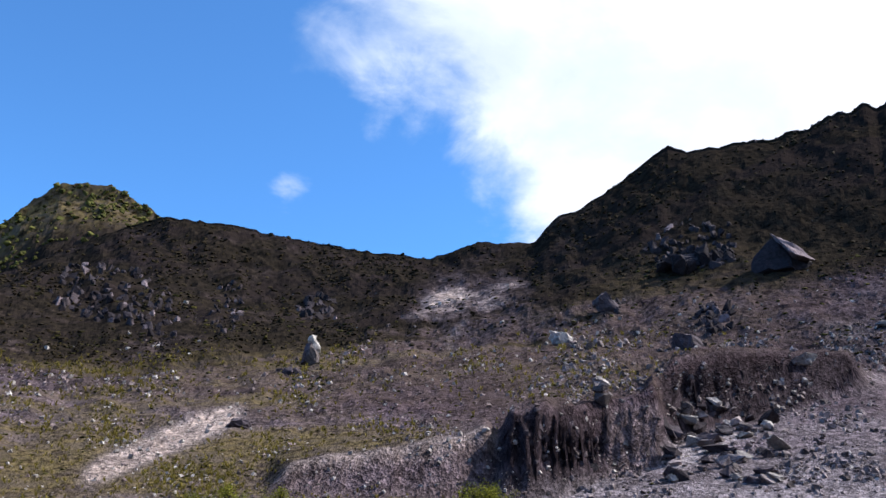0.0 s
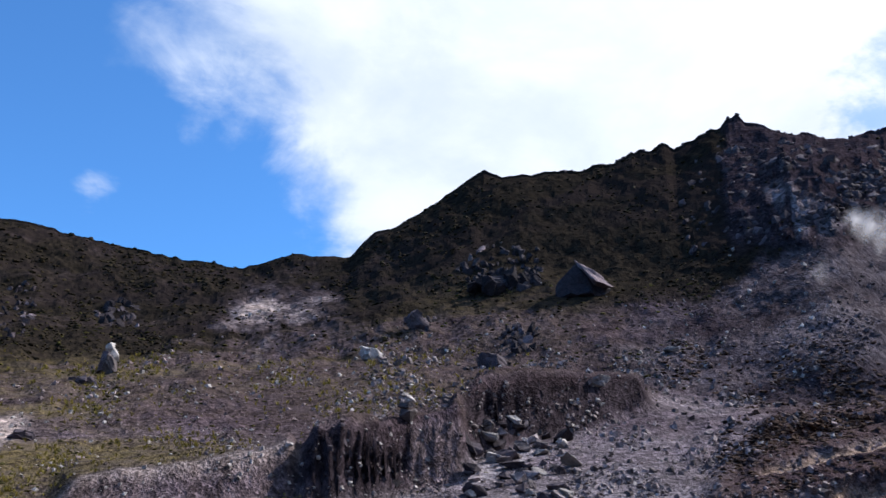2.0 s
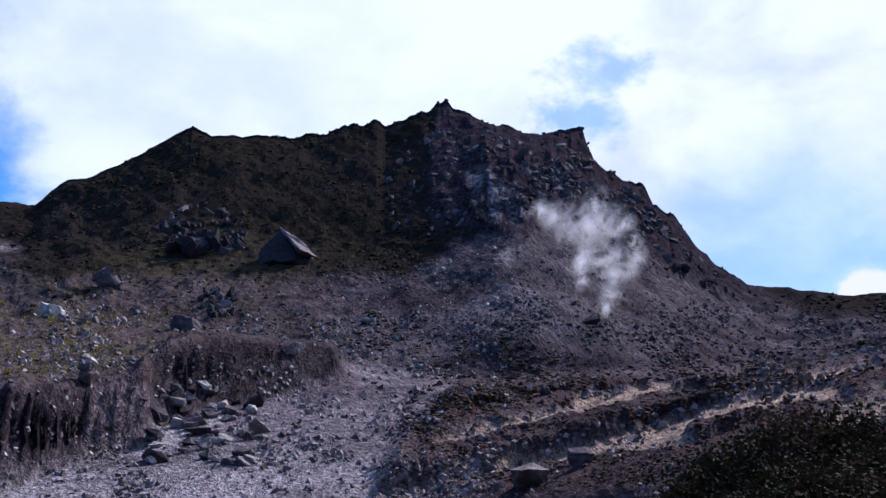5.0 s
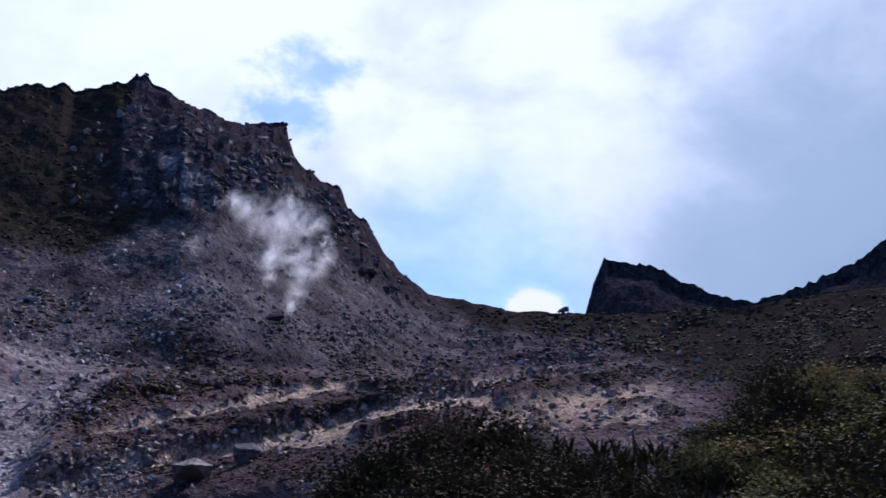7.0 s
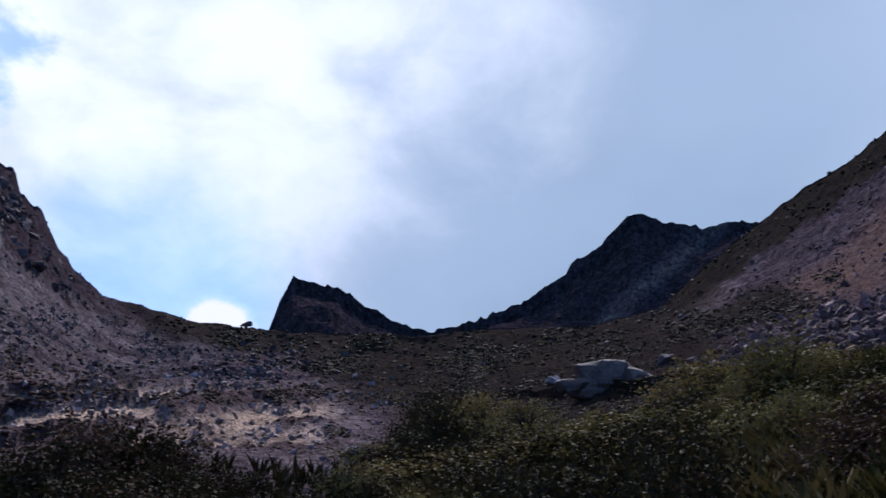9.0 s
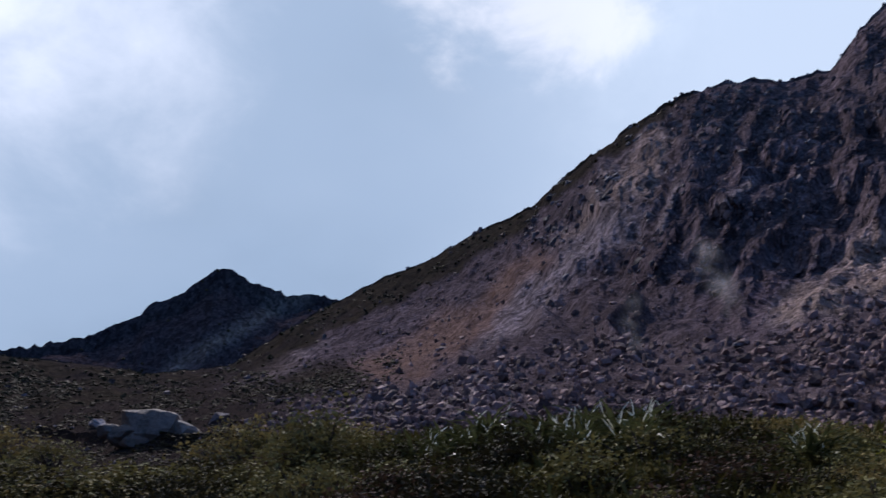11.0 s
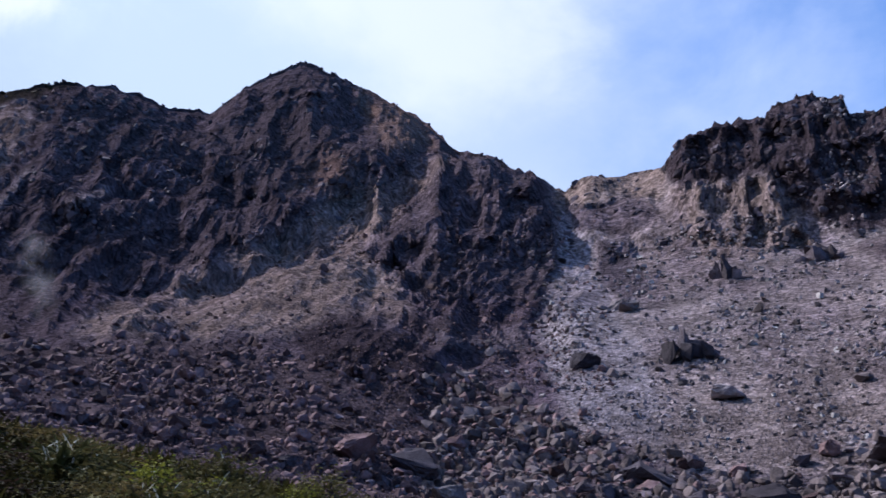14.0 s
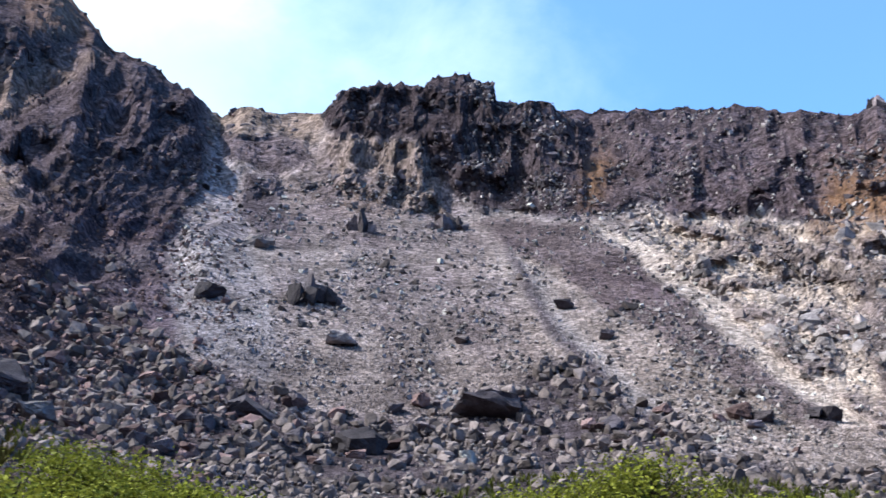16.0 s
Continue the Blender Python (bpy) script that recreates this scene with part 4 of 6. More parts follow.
    turf = blend(t, span(t, mid, 0.45, 0.6), turf, (0.112, 0.088, 0.058))
    col = blend(t, calc(t, "MULTIPLY", growth.outputs[1], span(t, mid, 0.3, 0.5, 0.35, 1.0)), col, turf)
    col = blend(t, 1.0, col, (0.84, 0.86, 0.94), "MULTIPLY")
    t.links.new(col, bsdf.inputs["Base Color"])
    bsdf.inputs["Roughness"].default_value = 0.92
    bsdf.inputs["Specular IOR Level"].default_value = 0.0
    lumps = lay(t, "ShaderNodeTexVoronoi", {0: run, 2: 1.6}, feature="F1").outputs["Distance"]
    height = calc(t, "ADD", calc(t, "MULTIPLY", fine, 0.45), calc(t, "MULTIPLY", tiny, 0.2))
    height = calc(t, "SUBTRACT", height, calc(t, "ADD", calc(t, "MULTIPLY", speck.outputs["Distance"], 0.40), calc(t, "MULTIPLY", small.outputs["Distance"], 0.22)))
    height = calc(t, "SUBTRACT", height, calc(t, "MULTIPLY", lumps, 0.22))
    height = calc(t, "ADD", height, calc(t, "MULTIPLY", mid, 0.3))
    bm = t.nodes.new("ShaderNodeBump")
    bm.inputs["Strength"].default_value, bm.inputs["Distance"].default_value = 0.62, 0.5
    t.links.new(height, bm.inputs["Height"])
    t.links.new(bm.outputs[0], bsdf.inputs["Normal"])
    return m


mesh.materials.append(earth())

# ---- stones, plants and steam: shapes ----
lava = plain("dark_lava", (0.062, 0.050, 0.052), 0.85, 0.45, 3.0, 0.5, 0.45)
scoria = plain("grey_scoria", (0.180, 0.148, 0.134), 0.88, 0.50, 3.0, 0.8, 0.55)
andesite = plain("pale_andesite", (0.33, 0.295, 0.255), 0.85, 0.45, 2.0, 0.8, 0.35)
rubble = plain("dark_grey_rubble", (0.115, 0.090, 0.090), 0.88, 0.5, 3.0, 0.8, 0.55)
brownstone = plain("brown_stone", (0.19, 0.145, 0.13), 0.88, 0.4, 3.0, 0.5, 0.5)
cragstone = plain("crag_stone", (0.066, 0.052, 0.055), 0.88, 0.5, 2.0, 0.5, 0.4)
basalt = plain("black_basalt", (0.034, 0.028, 0.030), 0.85, 0.45, 3.0, 0.5, 0.4)
tanrock = plain("tan_grey_rock", (0.106, 0.085, 0.071), 0.85, 0.45, 1.5, 0.6, 0.25)
footstone = plain("dark_foot_stone", (0.122, 0.094, 0.083), 0.88, 0.45, 3.0, 0.5, 0.5)
clinker = plain("brown_clinker", (0.118, 0.074, 0.066), 0.88, 0.45, 3.0, 0.5, 0.55)


def leafy(name, low, high, gloss=0.5, through_light=0.25, shine=0.03, dry=(0.036, 0.025, 0.015)):
    m = bpy.data.materials.new(name)
    m.use_nodes = True
    t = m.node_tree
    bsdf = t.nodes["Principled BSDF"]
    rnd = t.nodes.new("ShaderNodeObjectInfo").outputs["Random"]
    isl = t.nodes.new("ShaderNodeNewGeometry").outputs["Random Per Island"]
    at = t.nodes.new("ShaderNodeTexCoord").outputs["Object"]
    pick = calc(t, "ADD", calc(t, "MULTIPLY", isl, 0.7), calc(t, "MULTIPLY", rnd, 0.3))
    col = blend(t, pick, low, high)
    col = blend(t, span(t, grain(t, at, 2.5, 4.0), 0.5, 0.75, 0.0, 0.55), col, dry)
    t.links.new(col, bsdf.inputs["Base Color"])
    bsdf.inputs["Roughness"].default_value = gloss
    bsdf.inputs["Specular IOR Level"].default_value = shine
    thin = lay(t, "ShaderNodeBsdfTranslucent", {0: col})
    mixed = lay(t, "ShaderNodeMixShader", {0: through_light, 1: bsdf, 2: thin})
    t.links.new(mixed.outputs[0], t.nodes["Material Output"].inputs["Surface"])
    return m


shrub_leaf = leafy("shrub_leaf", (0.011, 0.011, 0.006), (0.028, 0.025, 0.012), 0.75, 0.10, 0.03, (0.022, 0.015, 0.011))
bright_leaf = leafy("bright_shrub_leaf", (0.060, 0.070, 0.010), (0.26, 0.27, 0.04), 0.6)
blade_leaf = leafy("rosette_blade", (0.022, 0.027, 0.011), (0.085, 0.095, 0.040), 0.5, 0.12, 0.12)
heath_leaf = leafy("heath_clump", (0.015, 0.012, 0.008), (0.040, 0.032, 0.017), 0.8, 0.1)
tuft_leaf = leafy("grass_tuft", (0.085, 0.075, 0.018), (0.30, 0.25, 0.06), 0.8, 0.3)
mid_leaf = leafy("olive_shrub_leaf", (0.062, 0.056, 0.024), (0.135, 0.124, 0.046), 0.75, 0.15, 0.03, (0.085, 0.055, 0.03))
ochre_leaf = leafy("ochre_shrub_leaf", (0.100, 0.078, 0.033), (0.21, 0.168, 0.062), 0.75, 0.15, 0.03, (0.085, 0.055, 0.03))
# whitish leaf colour that paints the highlights on the rosette blades
glint_leaf = leafy("pale_glint_leaf", (0.36, 0.36, 0.28), (0.66, 0.65, 0.54), 0.6, 0.2)
scrub_leaf = leafy("brown_scrub", (0.028, 0.018, 0.014), (0.100, 0.064, 0.046), 0.85, 0.08)
herb_leaf = leafy("bank_herb", (0.024, 0.022, 0.011), (0.088, 0.074, 0.028), 0.8, 0.12, 0.03, (0.08, 0.056, 0.03))
valley_leaf = leafy("valley_scrub_leaf", (0.016, 0.016, 0.007), (0.085, 0.078, 0.022), 0.8, 0.1, 0.03, (0.05, 0.034, 0.02))
far_leaf = leafy("far_scrub_leaf", (0.040, 0.045, 0.014), (0.14, 0.14, 0.04), 0.8, 0.1)
green_herb = leafy("green_herb", (0.030, 0.034, 0.009), (0.10, 0.105, 0.024), 0.7, 0.2)
bark = plain("shrub_bark", (0.055, 0.042, 0.032), 0.9, 0.3, 12.0, 0.4)


def rock_shape(rng, cuts, flat=0.75, level=2, wear=0.06, skew=0.42, ribs=1.0):
    """Points and faces of a stone about 1 across: a ball cut by planes, with a broken skin."""
    bm = bmesh.new()
    bmesh.ops.create_icosphere(bm, subdivisions=level, radius=1.0)
    box = np.vstack([np.eye(3), -np.eye(3)]) + rng.normal(size=(6, 3)) * skew
    normals = np.vstack([box, rng.normal(size=(cuts, 3))])
    normals /= np.linalg.norm(normals, axis=1)[:, None]
    depth = np.concatenate([rng.uniform(0.40, 0.62, 6), rng.uniform(0.45, 0.85, cuts)])
    co = np.array([v.co[:] for v in bm.verts])
    faces = np.array([[v.index for v in f.verts] for f in bm.faces])
    bm.free()
    dots = np.maximum(co @ normals.T, 1e-3)
    radius = np.minimum(1.0, (depth[None, :] / dots).min(axis=1))
    shift = rng.uniform(0, 50)
    radius = radius * (1 + wear * 3.0 * ridged(co[:, 0] * 1.7 + shift, co[:, 1] * 1.7, co[:, 2] * 1.7 / ribs, 3) + wear * rng.normal(size=len(co)))
    co = co * radius[:, None] * 0.75 * np.array([rng.uniform(0.85, 1.25), rng.uniform(0.75, 1.0), flat * rng.uniform(0.8, 1.15)])
    return co, faces


def shard_shape(rng, points=13, flat=0.8, wear=0.0, cuts=0):
    """Points and faces of an angular stone about 1 across: the hull of a few scattered corners, its faces split and roughened."""
    bm = bmesh.new()
    at = rng.normal(size=(points, 3))
    at /= np.abs(at).max(axis=1)[:, None] ** 0.75 * np.linalg.norm(at, axis=1)[:, None] ** 0.25
    for p in at * rng.uniform(0.8, 1.0, (points, 1)):
        bm.verts.new(p)
    done = bmesh.ops.convex_hull(bm, input=bm.verts)
    bmesh.ops.delete(bm, geom=[g for g in done["geom_interior"] if isinstance(g, bmesh.types.BMVert)], context="VERTS")
    if cuts:
        bmesh.ops.subdivide_edges(bm, edges=bm.edges, cuts=cuts, use_grid_fill=True)
    bmesh.ops.triangulate(bm, faces=bm.faces)
    bm.verts.index_update()
    co = np.array([v.co[:] for v in bm.verts])
    faces = np.array([[v.index for v in f.verts] for f in bm.faces])
    bm.free()
    if wear:
        shift = rng.uniform(0, 50)
        co = co * (1 + wear * 2.2 * ridged(co[:, 0] * 1.6 + shift, co[:, 1] * 1.6, co[:, 2] * 1.6, 3) + wear * rng.normal(size=len(co)))[:, None]
    co = co / np.ptp(co, axis=0) * np.array([rng.uniform(0.85, 1.2), rng.uniform(0.75, 1.0), flat * rng.uniform(0.8, 1.15)])
    return co, faces


def chip_shape(rng):
    """A small broken stone with eight corners."""
    co = np.array([[x, y, z] for z in (-1, 1) for y in (-1, 1) for x in (-1, 1)], float)
    co = (co * rng.uniform(0.45, 1.0, (8, 1)) + rng.normal(size=(8, 3)) * 0.16) * [0.42, 0.36, 0.30]
    return co, np.array([(0, 2, 3, 1), (4, 5, 7, 6), (0, 1, 5, 4), (2, 6, 7, 3), (0, 4, 6, 2), (1, 3, 7, 5)])


def mesh_of(name, co, faces, materials, smooth=False, picks=None):
    me = bpy.data.meshes.new(name)
    n = faces.shape[1]
    me.vertices.add(len(co))
    me.vertices.foreach_set("co", np.asarray(co, np.float32).ravel())
    me.loops.add(faces.size)
    me.loops.foreach_set("vertex_index", np.asarray(faces, np.int32).ravel())
    me.polygons.add(len(faces))
    me.polygons.foreach_set("loop_start", (np.arange(len(faces)) * n).astype(np.int32))
    me.polygons.foreach_set("use_smooth", np.full(len(faces), smooth))
    for m in materials:
        me.materials.append(m)
    if picks is not None:
        me.polygons.foreach_set("material_index", np.asarray(picks, np.int32))
    me.update()
    me.validate()
    return me


def part(name, me, parent, label=""):
    ob = new(name, me)
    ob.parent = parent
    return tagged(ob, label)


def turns(rng, n, tip=3.2):
    """Random turns as n matrices."""
    a, b, c = rng.uniform(0, 2 * np.pi, n), rng.uniform(-tip, tip, n), rng.uniform(-tip, tip, n)
    ca, sa, cb, sb, cc, sc = np.cos(a), np.sin(a), np.cos(b), np.sin(b), np.cos(c), np.sin(c)
    m = np.empty((n, 3, 3))
    m[:, 0, 0], m[:, 0, 1], m[:, 0, 2] = ca * cb, ca * sb * sc - sa * cc, ca * sb * cc + sa * sc
    m[:, 1, 0], m[:, 1, 1], m[:, 1, 2] = sa * cb, sa * sb * sc + ca * cc, sa * sb * cc - ca * sc
    m[:, 2, 0], m[:, 2, 1], m[:, 2, 2] = -sb, cb * sc, cb * cc
    return m


def strewn(name, kinds, places, sizes, material, label, category, rng, tip=3.2, sink=0.2, squash=1.0):
    """Many small pieces on the ground as one object of stuff."""
    n = len(places)
    which = rng.integers(0, len(kinds), n)
    spin = turns(rng, n, tip)
    all_co, all_faces, base = [], [], 0
    for k, (co, faces) in enumerate(kinds):
        sel = np.nonzero(which == k)[0]
        if not len(sel):
            continue
        pts = np.einsum("nij,vj->nvi", spin[sel], co) * sizes[sel][:, None, None]
        pts[:, :, 2] *= squash
        pts = pts + places[sel][:, None, :]
        pts[:, :, 2] -= sink * sizes[sel][:, None] - 0.3 * sizes[sel][:, None] * squash
        all_co.append(pts.reshape(-1, 3))
        all_faces.append((faces[None] + (base + np.arange(len(sel)) * len(co))[:, None, None]).reshape(-1, faces.shape[1]))
        base += len(sel) * len(co)
    me = mesh_of(name, np.concatenate(all_co), np.concatenate(all_faces), [material])
    return tagged(new(name, me), label, category, kind="stuff")


def sprinkle(rng, n, b0, b1, l0, l1, keep_if=None, power=1.0):
    """n spots spread evenly as seen from the standing place, between two levels of the land, thinned by a field from 0 to 1."""
    cols = rng.integers(np.searchsorted(B, b0), np.searchsorted(B, b1), n)
    j0, j1 = int(np.searchsorted(LV, l0)), int(np.searchsorted(LV, l1))
    u = rng.uniform(0, 1, n) ** power
    out, dist = np.empty((n, 3)), np.empty(n)
    good = np.zeros(n, bool)
    angle = np.degrees(np.arctan2(ZZ - EYE, RR))
    for c in np.unique(cols):
        sel = np.nonzero(cols == c)[0]
        a = np.maximum.accumulate(angle[c, j0:j1])
        a = a + np.linspace(0, 1e-4, len(a))
        want = a[0] + (a[-1] - a[0]) * u[sel]
        f = np.interp(want, a, np.arange(j0, j1))
        i = np.clip(f.astype(int), 0, NL - 2)
        w = f - i
        for axis, grid in enumerate((XX, YY, ZZ)):
            out[sel, axis] = grid[c, i] * (1 - w) + grid[c, i + 1] * w
        dist[sel] = RR[c, i]
        chance = CLUSTER[c, i] if keep_if is None else CLUSTER[c, i] * keep_if[c, i]
        good[sel] = rng.uniform(0, 1, len(sel)) < chance
    side = rng.uniform(-0.1, 0.1, n) * np.pi / 180 * dist
    ang = np.radians(B[cols])
    out[:, 0] += side * np.cos(ang)
    out[:, 1] -= side * np.sin(ang)
    return out[good], dist[good]


def grow(rng, dist, small, large, power=2.5):
    """Sizes in metres of pieces that look so many thousandths of their distance across."""
    return dist * (small + (large - small) * rng.uniform(0, 1, len(dist)) ** power) / 1000.0


rng = np.random.default_rng(11)
CHIPS = [chip_shape(rng) for _ in range(14)]
BLOCKS = [shard_shape(rng, 15, 0.85) for _ in range(16)]

# ---- loose stones ----
p, d = sprinkle(rng, 17000, -28, 31, 0.9, 3.3, np.clip(1.0 - 1.0 * heath - 0.5 * grass - 0.9 * bank_face - hollow - block_face - ledge, 0.015, 1) * (1 - 0.75 * ease(LL, 2.2, 2.8)))
strewn("loose_stones", CHIPS, p, grow(rng, d, 1.2, 7.0, 4.0), brownstone, "scattered brown-grey stones on the brown valley slope", "stones", rng)
p, d = sprinkle(rng, 8000, -28, 36, 1.0, 3.1, np.clip(1.0 - 1.4 * heath, 0.02, 1))
strewn("pale_stones", CHIPS, p, grow(rng, d, 1.5, 7.5, 4.0), andesite, "scattered pale stones catching the sun on the slope", "stones", rng)
p, d = sprinkle(rng, 14000, 8, 36, 0.6, 2.0, np.clip(1 - 0.9 * bank_face - 0.8 * mound, 0, 1))
strewn("gully_gravel", CHIPS, p, grow(rng, d, 1.2, 11.0, 4.0), scoria, "coarse grey gravel on the floor of the dry gully", "gravel", rng)
p, d = sprinkle(rng, 26000, 20, 62, 1.4, 3.5, np.clip(talus - 0.4 * pale, 0.01, 1))
strewn("talus", CHIPS, p, grow(rng, d, 1.2, 6.0, 3.5), footstone, "grey talus below the steaming cliff", "stones", rng)
p, d = sprinkle(rng, 8000, 34, 92, 1.25, 3.4, np.clip(0.9 - 1.2 * tan - 0.6 * bank_face - 0.8 * heath, 0.04, 1))
strewn("dark_rubble", CHIPS, p, grow(rng, d, 1.2, 9.0, 4.0), lava, "dark lava rubble on the saddle floor", "stones", rng)
p, d = sprinkle(rng, 22000, 26, 68, 0.85, 2.0, np.clip(0.25 + 0.7 * tan, 0, 1))
strewn("terrace_stones", CHIPS, p, grow(rng, d, 1.5, 10.0, 4.0), brownstone, "brown and grey stones on the eroded terraces", "stones", rng)
p, d = sprinkle(rng, 40000, 86, 152, 1.2, 3.0, np.clip(field * (0.55 + 0.6 * (CLUSTER < 0.5)), 0.02, 1) * (1 - 0.9 * heath), 1.2)
strewn("boulder_field", BLOCKS, p, grow(rng, d, 3.0, 14.0, 3.0), clinker, "brown-grey boulder field at the foot of the wall", "boulders", rng)
p, d = sprinkle(rng, 34000, 84, 152, 1.8, 3.95, (1 - 0.9 * heath) * (1 - 0.8 * streak_low) * (1 - 0.75 * cliff) * (1 - 0.65 * fan) * (1 - 0.8 * blue_tract) * (1 - 0.8 * tan_tract) * (1 - 0.7 * butt) * (0.35 + 0.65 * ease(BB, 106, 118)))
strewn("wall_rubble", CHIPS, p, grow(rng, d, 1.2, 7.0, 3.5), clinker, "brown-grey rubble on the steep wall", "stones", rng)
p, d = sprinkle(rng, 46000, 140, 196, 0.9, 2.6, np.clip(field * (0.55 + 0.6 * (CLUSTER < 0.5)), 0.012, 1), 1.2)
strewn("foot_boulders", BLOCKS, p, grow(rng, d, 3.5, 18.0, 2.6), footstone, "dark boulders heaped at the foot of the pale scree", "boulders", rng)
p, d = sprinkle(rng, 42000, 134, 196, 0.9, 3.12, (1 - 0.97 * no_scree) * (1 - 0.7 * field) * (1 - 0.8 * white_chute))
strewn("scree", CHIPS, p, grow(rng, d, 1.2, 9.0, 3.6), scoria, "grey scree stones on the bright slope", "stones", rng)
p, d = sprinkle(rng, 2600, 138, 196, 0.9, 3.1, (1 - 0.99 * no_scree) * (1 - 0.6 * field))
strewn("pale_scree", CHIPS, p, grow(rng, d, 1.2, 11.0, 4.5), andesite, "pale scree stones on the bright slope", "stones", rng)
p, d = sprinkle(rng, 6000, 104, 197, 3.0, 3.93, np.clip(0.7 * crag + 0.1 + knobs, 0, 1))
strewn("crag_blocks", BLOCKS, p, grow(rng, d, 3.0, 13.0, 2.0), cragstone, "jagged dark blocks of the crater rim", "rocks", rng, sink=0.5)

p, d = sprinkle(rng, 7000, 166, 196, 3.0, 3.93, ease(RISE, 22.5, 24))
strewn("rim_stones", CHIPS, p, grow(rng, d, 2.0, 8.0, 3.0), scoria, "grey stones lodged in the dark rim", "stones", rng)
p, d = sprinkle(rng, 900, 175, 196, 2.2, 3.1, pale_cliff * (0.2 + 0.8 * knob))
strewn("pale_crags", BLOCKS, p, grow(rng, d, 4.0, 24.0, 3.0), scoria, "greyish broken crags beside the pale chute", "rocks", rng, sink=0.45)
p, d = sprinkle(rng, 2400, 28, 49, 3.1, 3.8, np.clip(0.4 + crag, 0, 1))
strewn("cliff_blocks", BLOCKS, p, grow(rng, d, 3.0, 15.0, 2.0), cragstone, "dark broken blocks of the peak's cliff", "rocks", rng, sink=0.5)
cols = rng.integers(np.searchsorted(B, 18), np.searchsorted(B, 190), 900)
cols = cols[(B[cols] < 50) | ((B[cols] > 96) & (B[cols] < 148)) | (B[cols] > 155)]
row = np.searchsorted(LV, 4.0) - rng.integers(0, 3, len(cols))
p, d = np.stack([XX[cols, row], YY[cols, row], ZZ[cols, row]], axis=1), RR[cols, row]
strewn("crest_rocks", BLOCKS, p, grow(rng, d, 1.5, 6.5, 3.0), cragstone, "small dark rocks along the crests", "rocks", rng, sink=0.45)
p, d = sprinkle(rng, 3500, -22, -9, 0.9, 1.9, track)
strewn("track_stones", CHIPS, p, grow(rng, d, 1.5, 8.0, 3.0), andesite, "pale stones lying along the washed-out track", "stones", rng)

# ---- heath and grass too many to count ----
CLUMPS = []
for _ in range(8):
    CLUMPS.append(shard_shape(rng, 14, 0.8))
p, d = sprinkle(rng, 30000, -30, 117, 2.0, 4.02, heath)
strewn("heath", CLUMPS, p, grow(rng, d, 2.0, 7.0, 2.0), heath_leaf, "dark heath shrubs covering the far slopes", "heath", rng, squash=0.7)
p, d = sprinkle(rng, 42000, 26, 70, 1.05, 2.3, np.clip(1.0 * hump + 0.8 * bank_face * (1 - path_face) + 0.35 * ease(LL, 1.7, 2.0) - 1.2 * pale, 0.0, 1))
strewn("low_scrub", CLUMPS, p, grow(rng, d, 2.5, 9.0, 2.0), scrub_leaf, "dark brown scrub along the eroded banks", "scrub", rng, squash=0.6)
p, d = sprinkle(rng, 22000, 64, 96, 1.05, 3.2, np.clip(1.0 - 1.2 * pale, 0, 1) * (1 - ease(LL, 2.4, 3.2)))
strewn("bank_scrub", CLUMPS, p, grow(rng, d, 2.0, 6.5, 2.0), heath_leaf, "dark brown scrub on the low shoulder", "scrub", rng, squash=0.6)
p, d = sprinkle(rng, 32000, -28, 30, 0.95, 2.9, np.clip(0.25 + 0.8 * grass - 1.2 * track - 1.5 * bank_face - 0.6 * ease(BB, 12, 20) * (1 - ease(RISE, 9, 11)), 0, 1))
strewn("valley_scrub", CLUMPS, p, grow(rng, d, 1.6, 7.0, 3.0), valley_leaf, "low olive scrub dotting the brown valley slope", "scrub", rng, squash=0.55)
p, d = sprinkle(rng, 3000, -34, 94, 5.3, 6.02, 1 - 0.7 * ease(BB, 50, 60))
strewn("far_heath", CLUMPS, p, grow(rng, d, 2.0, 6.0, 2.0), heath_leaf, "dark heath on the hills behind the rim", "heath", rng, squash=0.7)

p, d = sprinkle(rng, 3500, -34, -15, 5.2, 6.02)
strewn("far_scrub", CLUMPS, p, grow(rng, d, 2.5, 9.0, 2.0), far_leaf, "sunlit green scrub on the hill behind the rim", "scrub", rng, squash=0.8)


def tuft_shape(rng, blades, width, lean):
    """A fan of thin blades from one root, about 1 tall."""
    co, faces = [], []
    for i in range(blades):
        a, l, h = rng.uniform(0, 2 * np.pi), rng.uniform(0.1, lean), rng.uniform(0.6, 1.0)
        out = np.array([math.cos(a), math.sin(a), 0.0])
        side = np.array([-math.sin(a), math.cos(a), 0.0]) * width * 0.5
        mid, tip = out * l * 0.45 + [0, 0, h * 0.6], out * l + [0, 0, h]
        k = len(co)
        co += [-side, side, mid + side * 0.8, mid - side * 0.8, tip]
        faces += [(k, k + 1, k + 2), (k, k + 2, k + 3), (k + 3, k + 2, k + 4)]
    return np.array(co), np.array(faces)


TUFTS = [tuft_shape(rng, 7, 0.18, 0.9) for _ in range(6)]
p, d = sprinkle(rng, 20000, -28, 18, 0.8, 2.1, np.clip(grass * 1.2 - 0.9 * pale, 0.0, 1))
strewn("grass_tufts", TUFTS, p, grow(rng, d, 2.5, 7.0, 1.5), tuft_leaf, "yellow-green grass tufts on the valley slope", "grass", rng, tip=0.2, sink=0.35)


